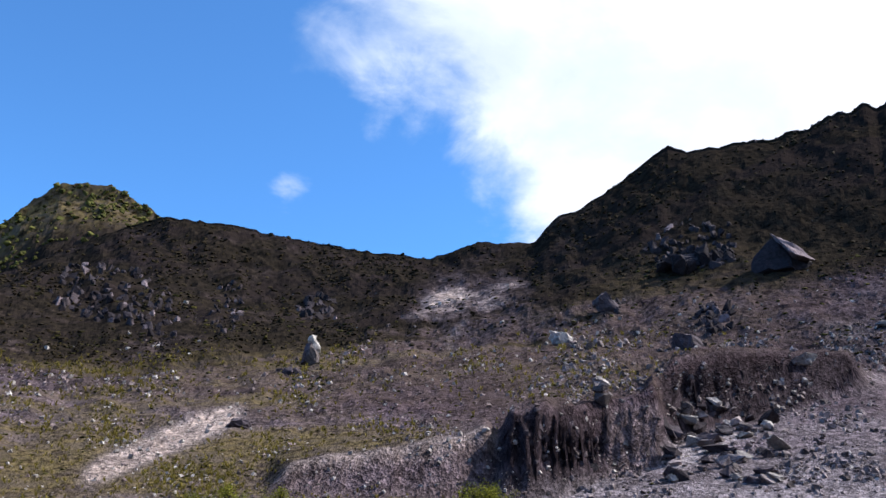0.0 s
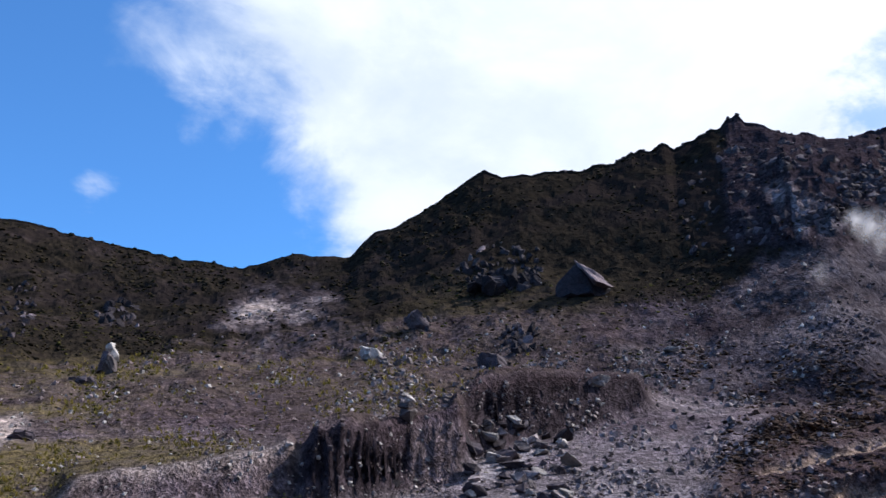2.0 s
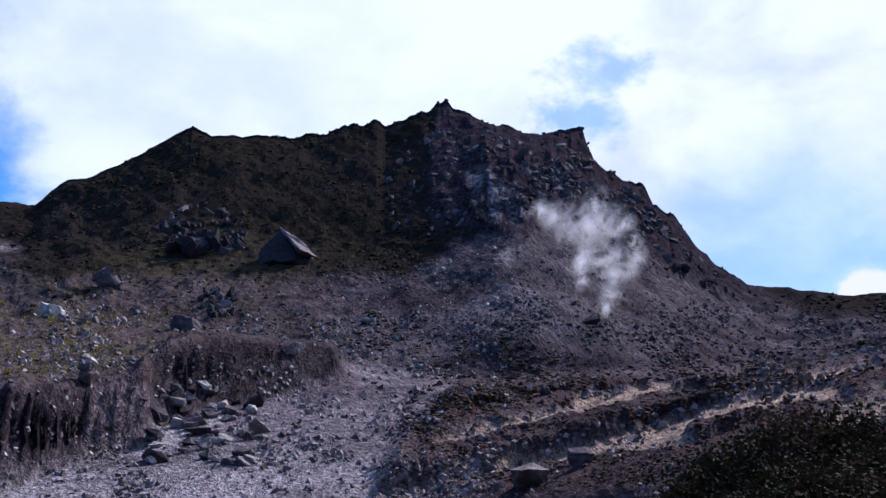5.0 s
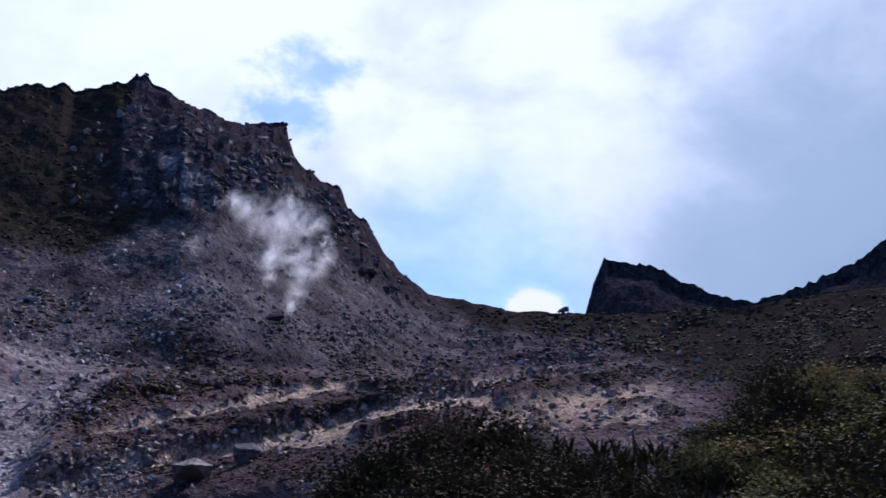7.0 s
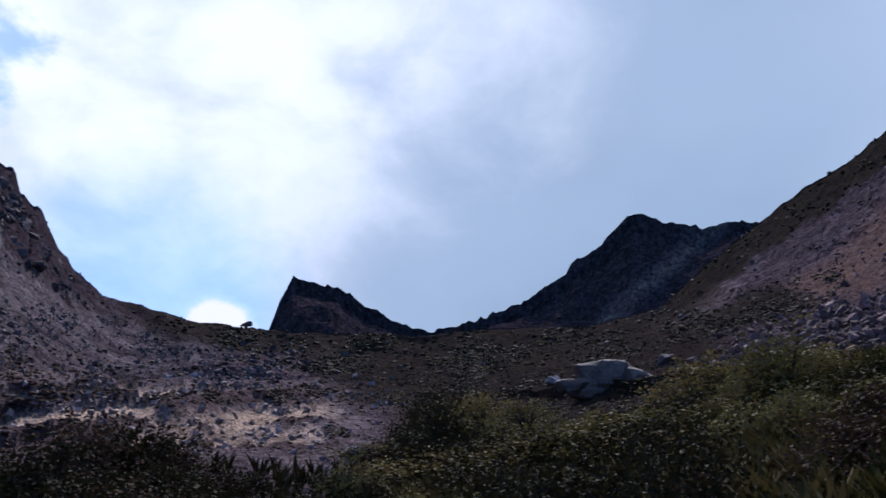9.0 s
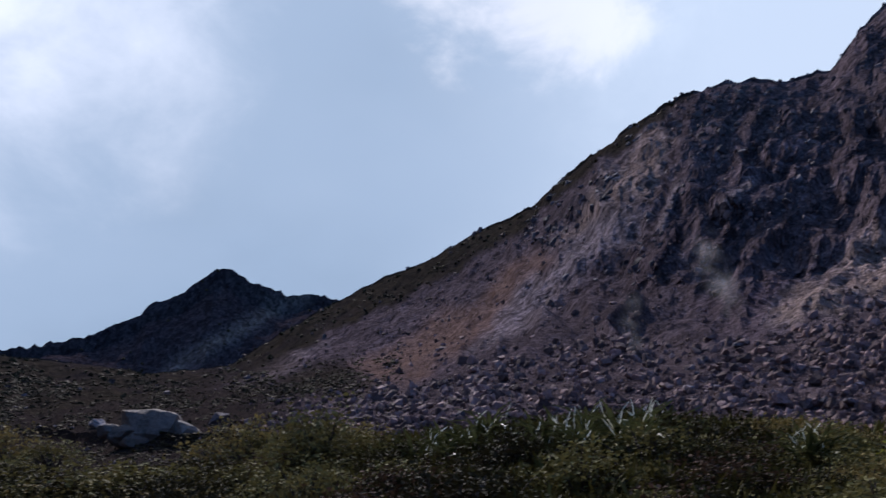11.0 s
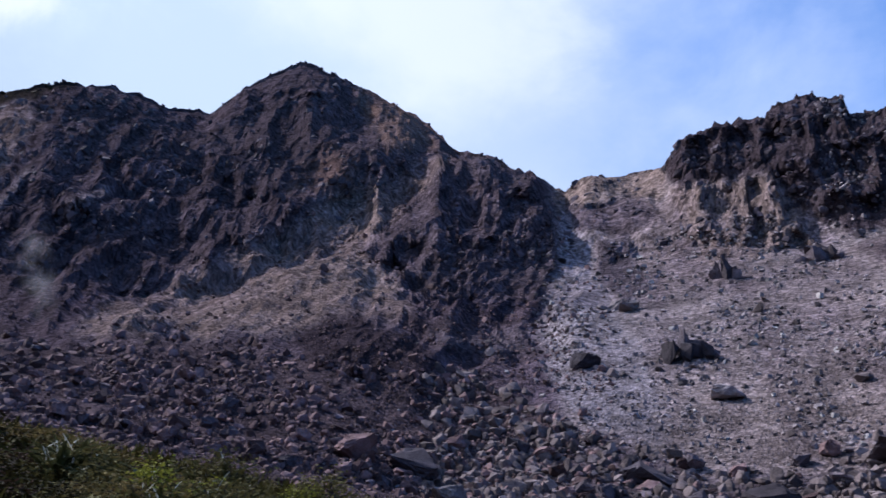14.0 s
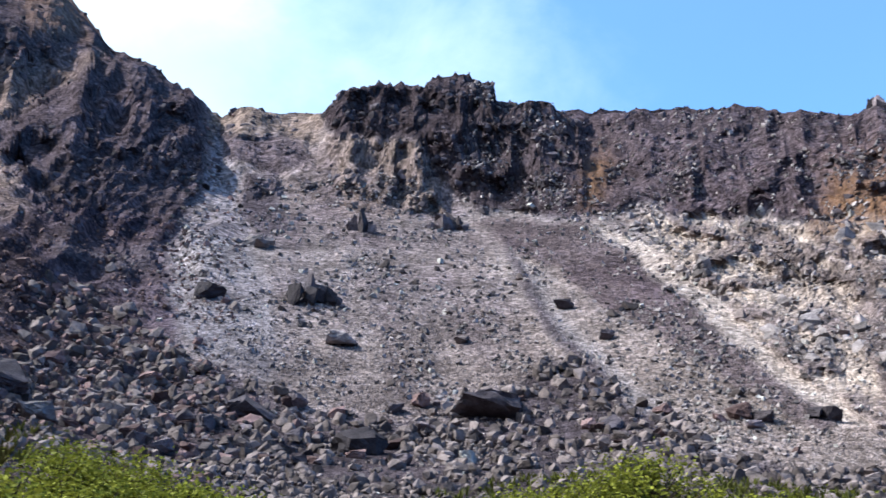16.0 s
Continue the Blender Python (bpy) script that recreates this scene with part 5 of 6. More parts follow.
n = 7000
bb = np.concatenate([rng.uniform(38, 190, 4500), rng.uniform(68, 137, 3500)])
bb = bb[(bb < 152) | (bb > 164)]
rr = rng.uniform(5.0, 14.5, len(bb))
p = np.array([tuple(spot(b, r, 0.0)) for b, r in zip(bb, rr)])
tall_herb = rng.uniform(0.14, 0.36, len(bb)) * (1 - 0.45 * ease(bb, 130, 136))
for here, m, label in ((bb < 68, shrub_leaf, "dark herbs and grass covering the near bank"), ((bb >= 68) & (bb < 93), herb_leaf, "olive herbs and grass covering the near bank"), ((bb >= 93) & (bb < 141), valley_leaf, "dark green herbs covering the near bank"), (bb >= 141, green_herb, "yellow-green herbs at the foot of the scree")):
    strewn("bank_herbs", TUFTS, p[here], tall_herb[here], m, label, "herbs", rng, tip=0.25, sink=0.35)


# ---- single boulders ----
def boulder(b, rise, wide, tall, material, label, cuts=7, seed=1, lo=3.0, name="boulder", group="", tilt=0.0, r=None):
    """A boulder that looks wide x tall thousandths of its distance, resting where the land rises so far."""
    g = np.random.default_rng(seed)
    r = r or reach(b, rise, lo)
    co, faces = shard_shape(g, 11 + cuts // 3, 0.8, 0.045, 3)
    co = co * (r * wide / 1000.0)
    co[:, 2] *= (tall / wide) / (np.ptp(co[:, 2]) / np.ptp(co[:, 0]))
    co[:, 2] -= co[:, 2].min() * 0.58
    ob = new(name, mesh_of(name, co, faces, [material]))
    ob.matrix_world = Matrix.Translation(spot(b, r, 0.0)) @ pose(0, 0, 0, tilt * 0.4, tilt, -b)
    return tagged(ob, label, "rock" if name != "boulder" else "boulder", group)


for i, (b, rise, wide, tall, m, label) in enumerate((
        (7.7, 13.5, 34, 17, andesite, "pale flat-topped boulder on the brown slope"),
        (15.4, 13.0, 30, 18, lava, "dark wedge boulder on the stony slope"),
        (10.6, 15.4, 28, 24, lava, "dark weathered boulder among the heath"),
        (36.5, 4.0, 46, 30, scoria, "pale rounded boulder beside the dark shrubs"),
        (39.4, 5.0, 28, 24, lava, "dark boulder beside the pale track"),
        (66.0, 5.6, 24, 13, andesite, "small pale boulder among shrubs"),
        (78.2, 9.9, 20, 13, scoria, "small grey boulder among shrubs"),
        (84.9, 10.6, 26, 18, lava, "dark cracked boulder behind the shrubs"),
        (92.2, 9.2, 34, 12, andesite, "pale flat slab lying among shrubs"),
        (141.7, 8.2, 46, 28, scoria, "grey slab-sided boulder at the scree foot"),
        (139.6, 9.6, 50, 40, lava, "large dark boulder in the boulder field"),
        (136.0, 10.6, 44, 30, clinker, "brown-grey boulder in the boulder field"),
        (167.9, 9.9, 64, 28, lava, "dark broad boulder bedded in the scree"),
        (150.2, 16.2, 30, 20, lava, "dark lump standing out of the scree"),
        (164.6, 22.0, 20, 15, lava, "dark block under the rim"),
        (166.6, 7.2, 21, 19, andesite, "small white rounded boulder"),
        (160.0, 7.6, 60, 38, lava, "large dark boulder at the scree foot"),
        (153.5, 9.4, 50, 26, lava, "dark flat boulder at the scree foot"),
        (158.3, 14.0, 40, 18, scoria, "grey flat boulder on the scree"),
        (172.6, 16.6, 24, 14, lava, "dark boulder on the scree"),
        (175.3, 14.8, 20, 14, lava, "dark boulder by the chute"),
        (59.0, 13.4, 15, 8, lava, "small flat dark rock on the saddle"),
        (26.5, 13.8, 16, 8, andesite, "pale slab on the talus"),
        (22.0, 11.9, 26, 13, andesite, "pale tilted slab on the gully edge"),
        (40.8, 13.4, 16, 12, lava, "dark rock by the steam vent"),
        (-12.0, 7.4, 30, 12, lava, "dark rock beside the pale track"))):
    boulder(b, rise, wide, tall, m, label, seed=41 + i, cuts=13, tilt=((i + 1) * 37 % 21) - 10, r=reach(b, rise) if b != 59.0 else float(np.interp(59.0, B, top_r)))



def outcrop(b, rise, wide, tall, count, material, label, seed, name="rock_outcrop", r=None, tops=None, upright=0.7):
    """A crag of broken ribs and blocks bedded in the slope, wide x tall thousandths of its distance."""
    g = np.random.default_rng(seed)
    r = r or reach(b, rise)
    root = new(name)
    root.matrix_world = Matrix.Translation(spot(b, r, 0.0)) @ pose(0, 0, 0, 0, 0, -b)
    w, h = r * wide / 1000.0, r * tall / 1000.0
    co, faces = shard_shape(g, 22, 1.0, 0.06, 4)
    co = co / np.ptp(co, axis=0) * [w * 0.8, w * 0.6, h * 1.25]
    co[:, 1] += w * 0.25
    co[:, 2] += h * 0.10
    part("mass", mesh_of("mass", co, faces, [material]), root)
    for i in range(count):
        u = (i + 0.5) / count * 2 - 1 + g.uniform(-0.15, 0.15)
        high = h * (1.0 - 0.6 * abs(u) ** 1.6) * g.uniform(0.45, 1.05)
        across = w / max(count, 2) * g.uniform(1.2, 2.4)
        if g.uniform() > upright:
            high = min(high, across * 0.9)
        co, faces = shard_shape(g, 12 if upright > 0.5 else 24, 1.0, 0.04, 2)
        co = co / np.ptp(co, axis=0) * [across, across * g.uniform(0.8, 1.3), high * 1.2]
        ob = part("block", mesh_of("block", co, faces, [tops if tops and i % 4 == 1 else material]), root)
        at = Vector((u * w * 0.5, g.uniform(-0.15, 0.25) * w, 0.0))
        drop = land(b, r + at.y) - land(b, r)
        ob.matrix_basis = pose(at.x, at.y, drop + high * 0.32, g.uniform(-12, 12), g.uniform(-14, 14), g.uniform(-40, 40))
    return tagged(root, label, "rock")


def crag_patch(b, rise, wide, tall, count, label, seed, name="rock_outcrop", dark=basalt, lit_stone=rubble, every=4, fine=1.0):
    """A broken crag bedded in the slope: angular blocks over an area wide x tall thousandths of its distance."""
    g = np.random.default_rng(seed)
    r0 = reach(b, rise)
    base = spot(b, r0, 0.0)
    root = new(name)
    root.matrix_world = Matrix.Translation(base)
    for i in range(count):
        u, v = g.uniform(-1, 1), g.uniform(-1, 1)
        if u * u + v * v > 1.1:
            continue
        bb = b + math.degrees(u * wide / 2000.0)
        r = reach(bb, rise + math.degrees((v + 1) * tall / 2000.0))
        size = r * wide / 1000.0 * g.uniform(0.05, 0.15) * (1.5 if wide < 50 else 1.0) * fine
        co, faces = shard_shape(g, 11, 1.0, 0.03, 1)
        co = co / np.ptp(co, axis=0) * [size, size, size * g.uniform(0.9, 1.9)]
        # every few blocks get a paler material that stands for sunlit facets
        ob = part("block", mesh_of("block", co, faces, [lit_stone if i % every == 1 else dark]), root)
        ob.matrix_basis = Matrix.Translation(spot(bb, r, 0.0) - base) @ pose(0, 0, size * 0.05, g.uniform(-20, 20), g.uniform(-20, 20), g.uniform(0, 360))
    return tagged(root, label, "rock")


def rock_pile(b, rise, blocks, label, seed, name, rounded=False):
    """A standing stack: blocks (side, height, wide, tall, material) in thousandths of the distance."""
    g = np.random.default_rng(seed)
    r = reach(b, rise)
    k = r / 1000.0
    root = new(name)
    root.matrix_world = Matrix.Translation(spot(b, r, 0.0)) @ pose(0, 0, 0, 0, 0, -b)
    for side, up, wide, tall, m in blocks:
        co, faces = rock_shape(g, 5, 1.0, 3, 0.03) if rounded else shard_shape(g, 13, 1.0, 0.04, 2)
        if rounded:
            co = 0.66 * co + 0.17 * co / np.linalg.norm(co, axis=1)[:, None]
        co = co / np.ptp(co, axis=0) * [wide * k, wide * k, tall * k]
        ob = part("block", mesh_of("block", co, faces, [m]), root)
        ob.matrix_basis = pose(side * k, g.uniform(-2, 2) * k, (up + tall * 0.45) * k, 0, g.uniform(-8, 8), g.uniform(-30, 30))
    return tagged(root, label, "rock")


def hull_of(points, rng, cuts=2, wear=0.02):
    """Points and faces of the hull of a few corners, its faces split and roughened."""
    bm = bmesh.new()
    for p in points:
        bm.verts.new(p)
    done = bmesh.ops.convex_hull(bm, input=bm.verts)
    bmesh.ops.delete(bm, geom=[g for g in done["geom_interior"] if isinstance(g, bmesh.types.BMVert)], context="VERTS")
    bmesh.ops.subdivide_edges(bm, edges=bm.edges, cuts=cuts, use_grid_fill=True)
    bmesh.ops.triangulate(bm, faces=bm.faces)
    bm.verts.index_update()
    co, faces = np.array([v.co[:] for v in bm.verts]), np.array([[v.index for v in f.verts] for f in bm.faces])
    bm.free()
    return co + wear * rng.normal(size=co.shape), faces


def wedge_boulder(b, rise, wide, tall, label, seed):
    """A leaning boulder: a dark body, its sunlit upper side added as a paler slab."""
    g = np.random.default_rng(seed)
    r = reach(b, rise)
    w, h = r * wide / 1000.0, r * tall / 1000.0
    root = new("boulder")
    root.matrix_world = Matrix.Translation(spot(b, r, 0.0)) @ pose(0, 0, 0, 0, 0, -b - 22)
    co, faces = hull_of([(-0.48, -0.1, -0.3), (0.42, -0.2, -0.3), (-0.3, -0.32, -0.2), (0.3, -0.34, -0.2), (-0.16, 0.0, 1.0), (-0.34, 0.1, 0.72), (0.02, -0.22, 0.86), (0.48, 0.1, 0.02), (-0.46, 0.3, 0.1), (0.4, 0.4, 0.2), (-0.4, -0.2, 0.4)], g, 2, 0.035)
    part("body", mesh_of("body", co * [w, w, h], faces, [basalt]), root)
    # the sun on the upper side is put into this slab's paler stone
    co, faces = hull_of([(-0.10, -0.10, 1.08), (0.02, -0.30, 0.94), (0.36, -0.46, 0.22), (0.50, -0.40, 0.05), (0.58, 0.06, 0.10), (0.32, 0.16, 0.60), (-0.02, 0.10, 1.02), (0.1, 0.0, 0.6), (0.3, 0.0, 0.1)], g)
    part("slab", mesh_of("slab", co * [w, w, h], faces, [rubble]), root, "paler slab added as the sunlit side")
    return tagged(root, label, "boulder")


rock_pile(-8.0, 11.4, [(0, -4, 17, 22, scoria), (-3, 8, 12, 18, rubble), (4, 12, 12, 16, andesite), (0, 24, 9, 10, andesite), (7, 2, 8, 13, scoria), (-7, 0, 9, 13, lava)], "slender pale standing rock on the valley shoulder", 61, "standing_rock")
rock_pile(10.1, 8.8, [(0, -3, 20, 16, scoria), (-2, 10, 16, 10, scoria), (3, 18, 13, 9, andesite), (-3, 24, 9, 6, andesite)], "stack of grey stones on the gully bank", 63, "stone_stack")
wedge_boulder(21.2, 17.5, 62, 36, "large dark angular boulder with its sunlit side coloured paler", 92)
outcrop(16.2, 17.8, 84, 34, 9, basalt, "dark ribbed crag above the stony slope", 93)
outcrop(-9.2, 10.7, 30, 14, 5, lava, "dark broken rocks at the foot of a standing rock", 62)
outcrop(192.4, 26.0, 26, 36, 3, rubble, "pale-topped rock standing on the crater rim", 64, "standing_rock", float(np.interp(192.4, B, top_r)), andesite)
crag_patch(7.2, 5.6, 106, 44, 90, "dark broken rock in the undercut gully bank", 94, dark=lava, every=9, fine=0.42)
crag_patch(17.6, 8.8, 110, 44, 60, "dark broken rock in the long cut bank", 95, dark=lava, every=9, fine=0.34)
crag_patch(16.2, 17.9, 108, 46, 120, "dark ribbed outcrop above the stony slope", 65, every=9, fine=0.6)
crag_patch(17.0, 13.9, 48, 28, 44, "dark broken outcrop on the stony slope", 66, every=7)
crag_patch(11.0, 15.0, 34, 24, 26, "small dark outcrop in the heath", 67, every=8)
crag_patch(-20.4, 12.8, 124, 58, 170, "dark broken outcrop in the heath with blocks coloured pale as sunlit facets", 68, every=5, fine=0.5)
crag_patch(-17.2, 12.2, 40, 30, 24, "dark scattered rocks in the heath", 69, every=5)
crag_patch(-13.4, 12.8, 34, 56, 50, "dark upright outcrop in the heath with blocks coloured pale as lit facets", 70, every=4)
crag_patch(-7.8, 14.2, 48, 26, 44, "dark low outcrop in the heath", 71, every=7)
outcrop(156.6, 16.4, 58, 40, 7, lava, "dark crag standing out of the scree", 72)
outcrop(159.2, 21.2, 34, 38, 6, rubble, "dark broken pinnacle under the rim", 73)
outcrop(165.0, 21.6, 44, 24, 6, rubble, "dark blocks under the rim", 74)
rock_pile(80.9, 9.6, [(8, -16, 62, 50, tanrock), (-36, -4, 24, 16, tanrock), (-8, -16, 44, 30, tanrock), (34, -10, 40, 28, tanrock), (-22, -12, 40, 22, tanrock)], "broad rounded grey rocks standing out of the shrubs", 80, "rock_outcrop", True)
outcrop(152.5, 19.6, 40, 26, 5, scoria, "grey crumbling outcrop in the pale chute", 76)

# blocks fallen into the gully
for i in range(64):
    b = 14.0 + 6.4 * rng.uniform() ** 1.1
    rise = 5.2 + 3.6 * rng.uniform()
    s = rng.uniform(8, 24)
    boulder(b, rise, s, s * rng.uniform(0.45, 0.85), (scoria, lava, andesite, scoria, lava)[i % 5], "angular fallen block in the dry gully", seed=200 + i, group="blocks fallen into the gully",
            name="boulder", tilt=rng.uniform(-25, 25), cuts=1)
for i in range(190):
    if i < 120:
        b = rng.uniform(112, 163)
        base = float(np.interp(b, [112, 120, 140, 150, 163], [12.6, 11.6, 8.6, 6.6, 7.0]))
        s, up = 9 + 19 * rng.uniform() ** 1.5, 4.0 * rng.uniform() ** 2
    else:
        b = rng.uniform(92, 192)
        base = float(np.interp(b, [92, 120, 140, 150, 165, 180, 192], [11.0, 12.4, 10.0, 8.2, 8.6, 8.4, 7.2]))
        s, up = rng.uniform(10, 26), 2.4 * rng.uniform() ** 2
    s *= 0.5 + 0.5 * float(ease(b, 112, 128))
    boulder(b, base + up, s, s * rng.uniform(0.5, 0.85), (clinker, lava, clinker, clinker, lava, clinker, rubble)[i % 7], "rough dark boulder at the foot of the crater wall", seed=300 + i,
            group="boulders at the wall's foot", tilt=rng.uniform(-18, 18))


# ---- shrubs near the standing place ----
def shrub_meshes(rng, leaves, size, spread):
    """Stems and leaves of a low dome-shaped shrub about 1 m across."""
    stems_co, stems_f = [], []
    tips = []
    for i in range(34):
        a, e = rng.uniform(0, 2 * np.pi), rng.uniform(0.2, 1.45)
        length = rng.uniform(0.30, 0.54)
        way_out = np.array([math.cos(a) * math.cos(e), math.sin(a) * math.cos(e), math.sin(e)])
        side = np.cross(way_out, [0.3, 0.2, 0.9])
        side /= np.linalg.norm(side)
        up = np.cross(side, way_out)
        k = len(stems_co)
        for w, at in ((0.014, 0.0), (0.004, 1.0)):
            for j in range(3):
                ang = j * 2.094
                stems_co.append(way_out * length * at + (side * math.cos(ang) + up * math.sin(ang)) * w)
        for j in range(3):
            stems_f.append((k + j, k + (j + 1) % 3, k + 3 + (j + 1) % 3, k + 3 + j))
        tips.append(way_out * length)
    tips = np.array(tips) * [1.05, 1.05, 0.9]
    centre = tips[rng.integers(0, len(tips), leaves)] + rng.normal(size=(leaves, 3)) * spread
    centre[:, 2] = np.abs(centre[:, 2])
    kite = np.array([[0, 0, 0], [0.32, 0.5, 0.10], [0, 1.0, -0.05], [-0.32, 0.5, 0.10]])
    spin = turns(rng, leaves, 1.1)
    pts = np.einsum("nij,vj->nvi", spin, kite) * (size * rng.uniform(0.6, 1.2, leaves))[:, None, None] + centre[:, None, :]
    k = np.arange(leaves)[:, None] * 4
    faces = np.concatenate([k + [0, 1, 2], k + [0, 2, 3]])
    return (np.array(stems_co), np.array(stems_f)), (pts.reshape(-1, 3), faces)


def make_shrub(rng, name, leaves, size, spread, material, label):
    (sc, sf), (lc, lf) = shrub_meshes(rng, leaves, size, spread)
    ob = new(name)
    part("woody_base", mesh_of("woody_base", sc, sf, [bark]), ob)
    part("foliage", mesh_of("foliage", lc, lf, [material]), ob)
    return tagged(ob, label, "shrub", "low shrubs round the standing place")


# shrub copies from dull to lit: leaf colours also hold shade and sunlight
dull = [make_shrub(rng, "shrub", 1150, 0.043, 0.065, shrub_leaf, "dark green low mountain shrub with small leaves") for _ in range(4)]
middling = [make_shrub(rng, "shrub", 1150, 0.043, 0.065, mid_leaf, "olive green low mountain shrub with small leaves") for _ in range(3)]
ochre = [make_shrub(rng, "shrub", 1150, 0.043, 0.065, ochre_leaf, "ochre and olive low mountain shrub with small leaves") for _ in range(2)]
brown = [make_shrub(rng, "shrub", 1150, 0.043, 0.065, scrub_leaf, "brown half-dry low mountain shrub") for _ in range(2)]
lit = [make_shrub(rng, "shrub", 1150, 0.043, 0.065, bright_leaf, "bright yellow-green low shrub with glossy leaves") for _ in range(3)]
used = {}


def plant(source, b, r, wide, tall):
    m = Matrix.Translation(spot(b, r, 0.05)) @ pose(0, 0, 0, 0, 0, rng.uniform(0, 360)) @ Matrix.Diagonal((wide, wide, tall, 1))
    if source not in used:
        used[source] = True
        source.matrix_world = m
        return source
    made = copy_thing(source, m)
    made.scale = (wide, wide, tall)
    return made


for i in range(215):
    b = rng.uniform(40, 133) if i < 200 else rng.uniform(44, 57)
    lo, hi = float(np.interp(b, [40, 52, 62, 70, 80, 98, 125, 140], [9, 7.5, 7.5, 7, 6.5, 6, 6.5, 8])), float(np.interp(b, [40, 52, 62, 70, 80, 98, 125, 140], [13, 12, 12, 24, 20, 11.0, 11.0, 11.0]))
    r = lo + (hi - lo) * rng.uniform() ** 1.2
    w = rng.uniform(0.8, 1.5) * (0.75 + r / 30)
    if 77 < b < 86 and r > 13:
        continue
    if 56 < b < 68:
        r, w = min(r, 10.5), w * 0.6
    # darker copies on the backlit bank, lighter ones for sunlit tops
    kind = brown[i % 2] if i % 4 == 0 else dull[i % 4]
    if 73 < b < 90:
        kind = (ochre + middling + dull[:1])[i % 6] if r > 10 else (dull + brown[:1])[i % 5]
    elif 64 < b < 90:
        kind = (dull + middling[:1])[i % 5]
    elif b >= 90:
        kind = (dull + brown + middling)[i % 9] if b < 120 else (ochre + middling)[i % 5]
    plant(kind, b, r, w, w * (rng.uniform(0.4, 1.2) if b < 92 else rng.uniform(0.35, 0.8)))
for i in range(65):
    b = rng.uniform(67, 94)
    r = rng.uniform(10, 13) if 76 < b < 87 else rng.uniform(10, 21)
    w = rng.uniform(1.0, 2.0)
    plant((middling + dull + ochre[:1])[i % 8], b, r, w, w * rng.uniform(0.35, 0.6))
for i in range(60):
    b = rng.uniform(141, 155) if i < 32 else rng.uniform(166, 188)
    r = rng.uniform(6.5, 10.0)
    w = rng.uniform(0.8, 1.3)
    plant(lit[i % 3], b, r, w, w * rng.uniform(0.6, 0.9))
for b, r, w in ((2.6, 30.0, 1.9), (3.6, 30.6, 1.6), (-14.0, 31.0, 1.3), (-9.0, 31.5, 1.2), (-12.0, 32.0, 1.4)):
    plant(lit[0], b, r, w, w * 0.9)


for i in range(35):
    b = rng.uniform(94, 138)
    w = rng.uniform(0.7, 1.5)
    plant((dull + middling + brown)[i % 9] if b < 118 else (ochre + middling + lit[:1])[i % 6], b, rng.uniform(9.5, 13.5), w, w * rng.uniform(0.3, 0.65) * (1 + 0.6 * float(ease(b, 110, 118))))


# ---- rosette plants with long blades ----
def make_rosette(rng, count, lift0, material, name, wide):
    co, faces = [], []
    for i in range(count):
        a, lift = rng.uniform(0, 2 * np.pi), rng.uniform(lift0, 1.45)
        length, w = rng.uniform(0.45, 0.8), rng.uniform(0.03, 0.05) * wide
        out, side = np.array([math.cos(a), math.sin(a), 0.0]), np.array([-math.sin(a), math.cos(a), 0.0])
        k = len(co)
        for s, wid in ((0.0, 0.7), (0.35, 1.0), (0.7, 0.8), (1.0, 0.08)):
            bend = lift - 0.5 * s * s
            at = out * length * s * math.cos(bend) + np.array([0, 0, length * s * math.sin(max(bend, 0.1))])
            co += [at - side * w * wid, at + [0, 0, -0.012], at + side * w * wid]
        for s in range(3):
            q = k + 3 * s
            faces += [(q, q + 1, q + 4, q + 3), (q + 1, q + 2, q + 5, q + 4)]
    return mesh_of(name, np.array(co), np.array(faces), [material])


def glint_shape(rng):
    """A narrow blade coloured pale as a highlight, folded along its middle, about 0.4 long."""
    co, faces = [], []
    for s, wid in ((0.0, 0.3), (0.3, 0.9), (0.7, 1.0), (1.0, 0.25)):
        co += [(-0.015 * wid, 0.10 * s * s, 0.42 * s), (0, 0.10 * s * s - 0.012, 0.42 * s), (0.015 * wid, 0.10 * s * s, 0.42 * s)]
    for s in range(3):
        q = 3 * s
        faces += [(q, q + 1, q + 4, q + 3), (q + 1, q + 2, q + 5, q + 4)]
    return mesh_of("pale_leaf", np.array(co), np.array(faces), [glint_leaf])


kinds = [make_rosette(rng, 46, 0.25, blade_leaf, "rosette_plant", 0.9) for _ in range(3)]
glint_blade = glint_shape(rng)
for i in range(44):
    if i < 32:
        b, r = rng.uniform(96, 114), rng.uniform(9.8, 12.4)
    else:
        b, r = rng.uniform(119, 131), rng.uniform(9.0, 12.0)
    ob = new("rosette_plant", kinds[i % 3])
    s = rng.uniform(0.55, 0.95) if i < 32 else rng.uniform(0.6, 1.0)
    ob.matrix_world = Matrix.Translation(spot(b, r, -0.1)) @ pose(0, 0, 0, 0, 0, -b) @ Matrix.Scale(s, 4)
    # a few whitish blades stand in for light glancing off the leaves
    for j in range(rng.integers(2, 6)):
        leaf = part("pale_leaf", glint_blade, ob, "whitish blade added as a sun highlight")
        leaf.matrix_basis = pose(rng.uniform(-0.3, 0.3), rng.uniform(-0.3, 0.1), rng.uniform(0.15, 0.45), rng.uniform(-35, 20), rng.uniform(-50, 50), rng.uniform(-60, 60)) @ Matrix.Scale(rng.uniform(0.35, 0.7), 4)
    tagged(ob, "green rosette plant with long upright blades, some whitened as highlights", "plant", "rosette plants on the bank")


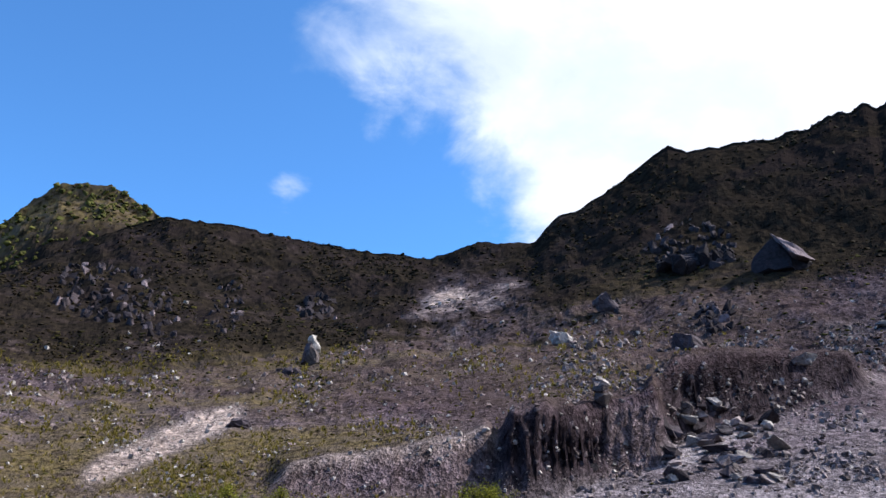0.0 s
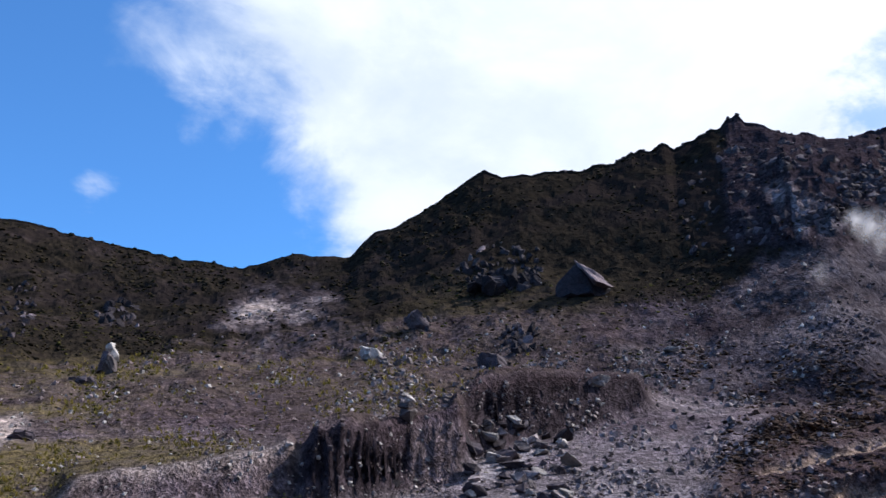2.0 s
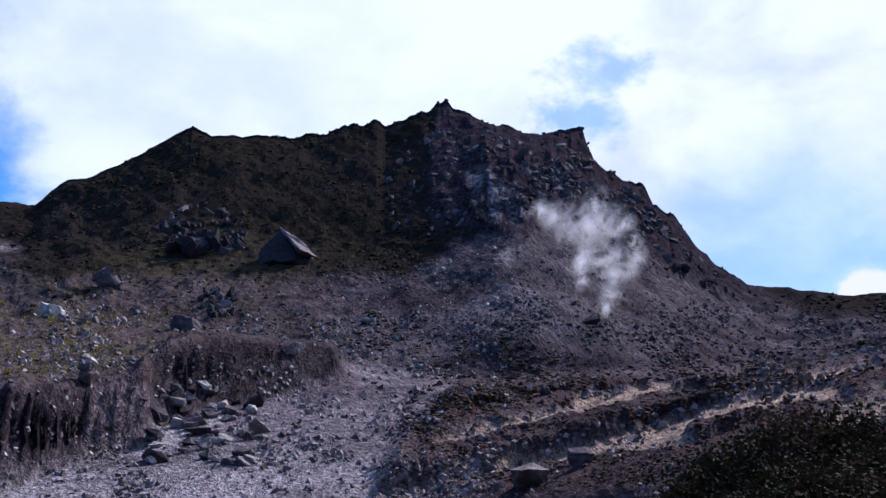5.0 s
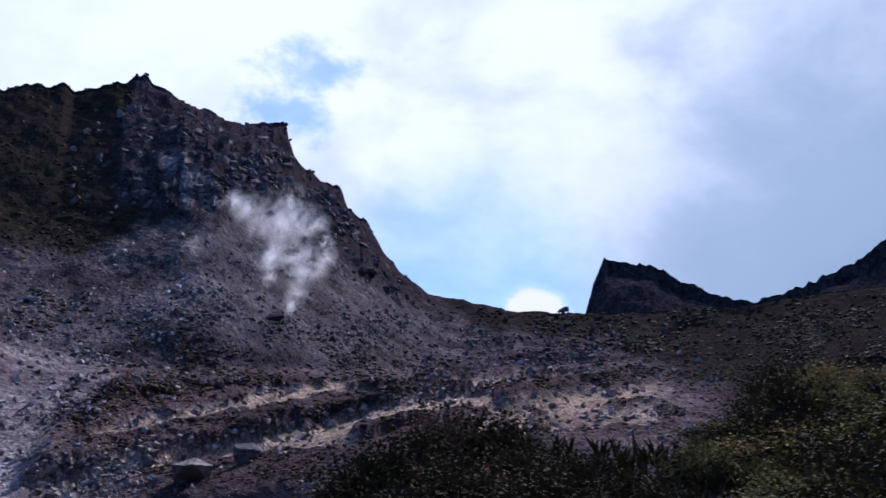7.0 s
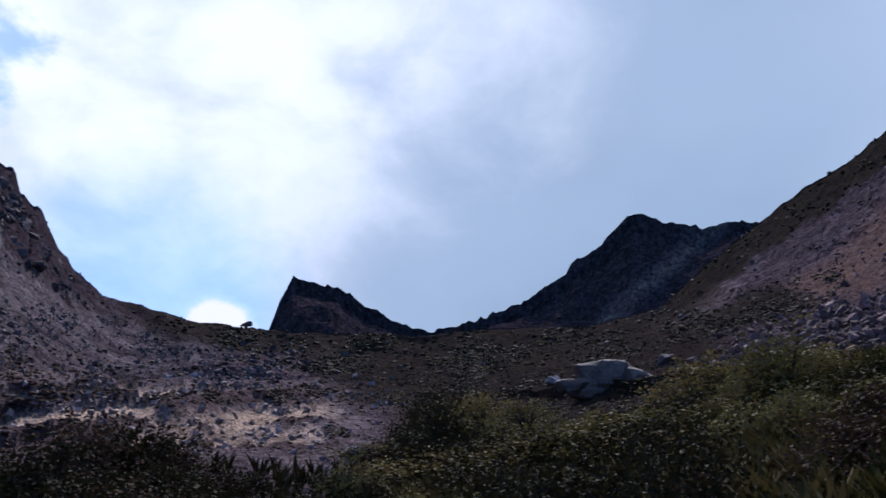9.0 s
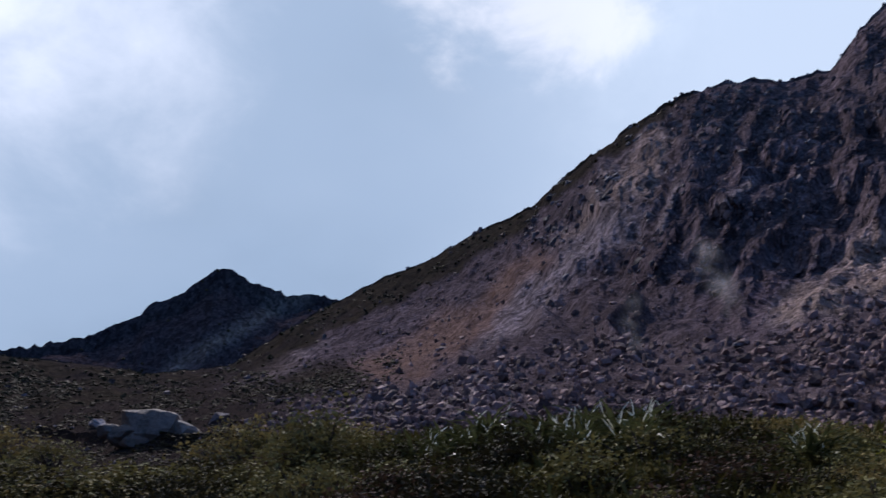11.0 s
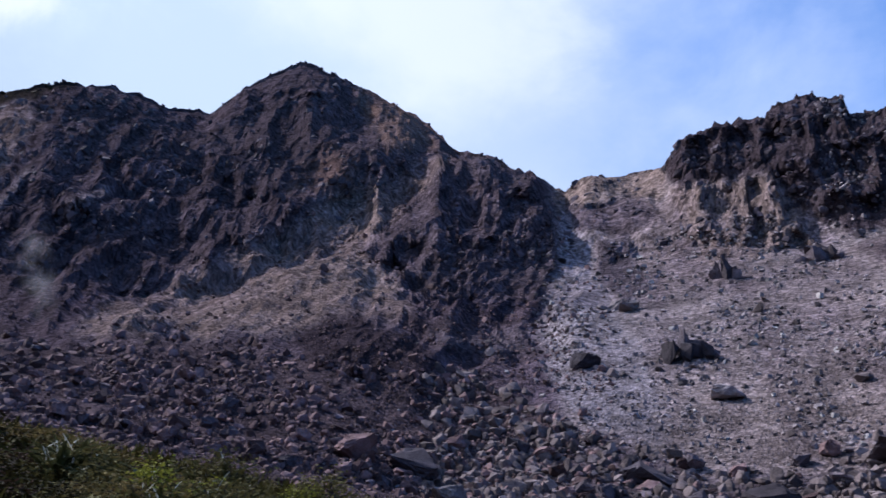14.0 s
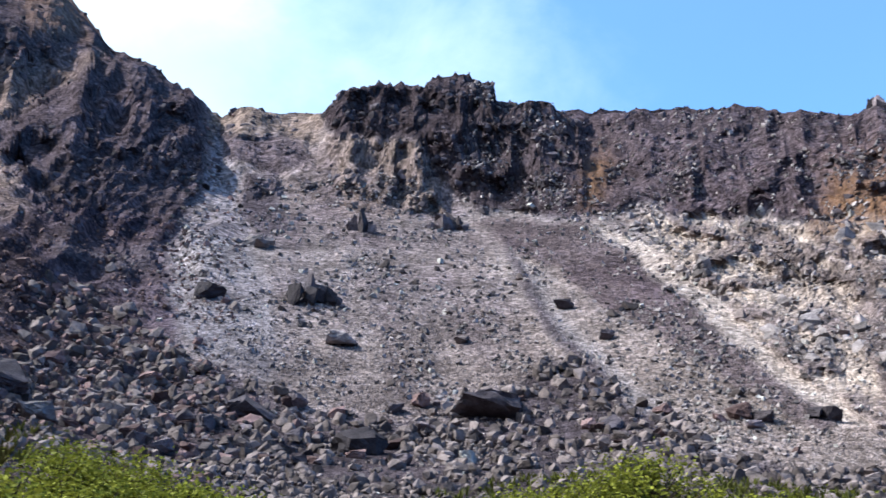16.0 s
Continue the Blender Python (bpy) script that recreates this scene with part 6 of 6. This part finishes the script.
# ---- steam from the vents ----
def vapour():
    m = bpy.data.materials.new("steam")
    m.use_nodes = True
    t = m.node_tree
    t.nodes.remove(t.nodes["Principled BSDF"])
    soft = lay(t, "ShaderNodeAttribute", attribute="thickness").outputs["Fac"]
    at = t.nodes.new("ShaderNodeTexCoord").outputs["Object"]
    own = t.nodes.new("ShaderNodeObjectInfo").outputs["Random"]
    at = lay(t, "ShaderNodeVectorMath", {0: at, 1: lay(t, "ShaderNodeCombineXYZ", {0: calc(t, "MULTIPLY", own, 90.0), 2: calc(t, "MULTIPLY", own, 41.0)})}, operation="ADD").outputs[0]
    curl = grain(t, at, 0.9, 3.5, 0.5, 0.5)
    dens = calc(t, "MULTIPLY", calc(t, "POWER", soft, 1.25), span(t, curl, 0.34, 0.64, 0.0, 1.0))
    dens = calc(t, "MULTIPLY", dens, 0.62)
    bright = lay(t, "ShaderNodeMixShader", {0: 0.6, 1: lay(t, "ShaderNodeBsdfDiffuse", {0: (0.9, 0.9, 0.92, 1)}), 2: lay(t, "ShaderNodeBsdfTranslucent", {0: (0.9, 0.9, 0.92, 1)})})
    out = lay(t, "ShaderNodeMixShader", {0: dens, 1: lay(t, "ShaderNodeBsdfTransparent"), 2: bright})
    t.links.new(out.outputs[0], t.nodes["Material Output"].inputs["Surface"])
    return m


steam = vapour()


def puff_mesh(rng, dense, rings=7, sides=20):
    """A bulging lens of vapour, thick in its middle and gone at its rim."""
    co, faces, thick = [np.array([0, -0.5, 0.0])], [], [dense]
    lump = rng.uniform(0.75, 1.2, sides)
    lump = (lump + np.roll(lump, 1) + np.roll(lump, -1)) / 3
    for i in range(1, rings + 1):
        s = i / rings
        for j in range(sides):
            a = 2 * np.pi * j / sides
            co.append(np.array([math.cos(a) * s * lump[j], -0.5 * math.cos(s * 1.57), math.sin(a) * s * lump[j]]))
            thick.append(max(0.0, 1 - s) * dense)
    for j in range(sides):
        faces.append((0, 1 + j, 1 + (j + 1) % sides, 1 + (j + 1) % sides))
    quads = [(1 + (i - 1) * sides + j, 1 + i * sides + j, 1 + i * sides + (j + 1) % sides, 1 + (i - 1) * sides + (j + 1) % sides) for i in range(1, rings) for j in range(sides)]
    tris = [f[:3] for f in faces] + [(q[0], q[1], q[2]) for q in quads] + [(q[0], q[2], q[3]) for q in quads]
    me = mesh_of("puff", np.array(co), np.array(tris), [steam], True)
    attr = me.attributes.new("thickness", "FLOAT", "POINT")
    attr.data.foreach_set("value", np.array(thick, np.float32))
    return me


def plume(b, r, path, label, dense=1.0):
    """Steam drifting from a vent: puffs along a path of (side, up, size) in metres."""
    root = new("steam_plume")
    root.matrix_world = Matrix.Translation(spot(b, r, 0.0)) @ pose(0, 0, 0, 0, 0, -b)
    for i, (side, up, size) in enumerate(path):
        me = puff_mesh(np.random.default_rng(500 + i), dense)
        ob = part("puff", me, root)
        ob.matrix_basis = pose(side, -1.5 - 0.8 * (i % 4), up, 0, 15 * (i % 3), 0) @ Matrix.Diagonal((size, size * 0.6, size * 1.1, 1))
    tagged(root, label, "steam")


vent = reach(41.7, 13.8)
k = vent / 1626.0
plume(41.7, vent, [(x * k, u * k, s * k) for x, u, s in (
    (0, 10, 20), (8, 32, 28), (16, 58, 34), (30, 78, 38), (48, 90, 32), (62, 100, 24), (-36, 55, 24), (-40, 78, 30), (-36, 104, 32), (-14, 118, 34), (10, 130, 40), (8, 152, 42),
    (-22, 160, 42), (-50, 166, 42), (-78, 174, 36), (-100, 182, 26), (-24, 192, 38), (-4, 206, 34), (28, 162, 34), (46, 144, 26), (-60, 150, 30), (60, 120, 26), (0, 90, 30))], "white steam drifting up from a vent in the talus")
vent = reach(35.7, 16.9)
k = vent / 1626.0
plume(35.7, vent, [(x * k, u * k, s * k) for x, u, s in ((0, 4, 16), (-4, 18, 18), (3, 28, 14))], "thin wisp of steam from a small vent", 0.35)
vent = reach(116.6, 17.0)
k = vent / 1626.0
plume(116.6, vent, [(x * k, u * k, s * k) for x, u, s in ((0, 6, 26), (-12, 28, 34), (-28, 50, 40), (-40, 75, 40), (-15, 45, 30))], "thin steam drifting from a vent in the wall's foot", 0.22)
vent = reach(110.6, 15.2)
k = vent / 1626.0
plume(110.6, vent, [(x * k, u * k, s * k) for x, u, s in ((0, 6, 22), (-8, 26, 28), (-2, 48, 26))], "thin steam wisp among boulders", 0.14)
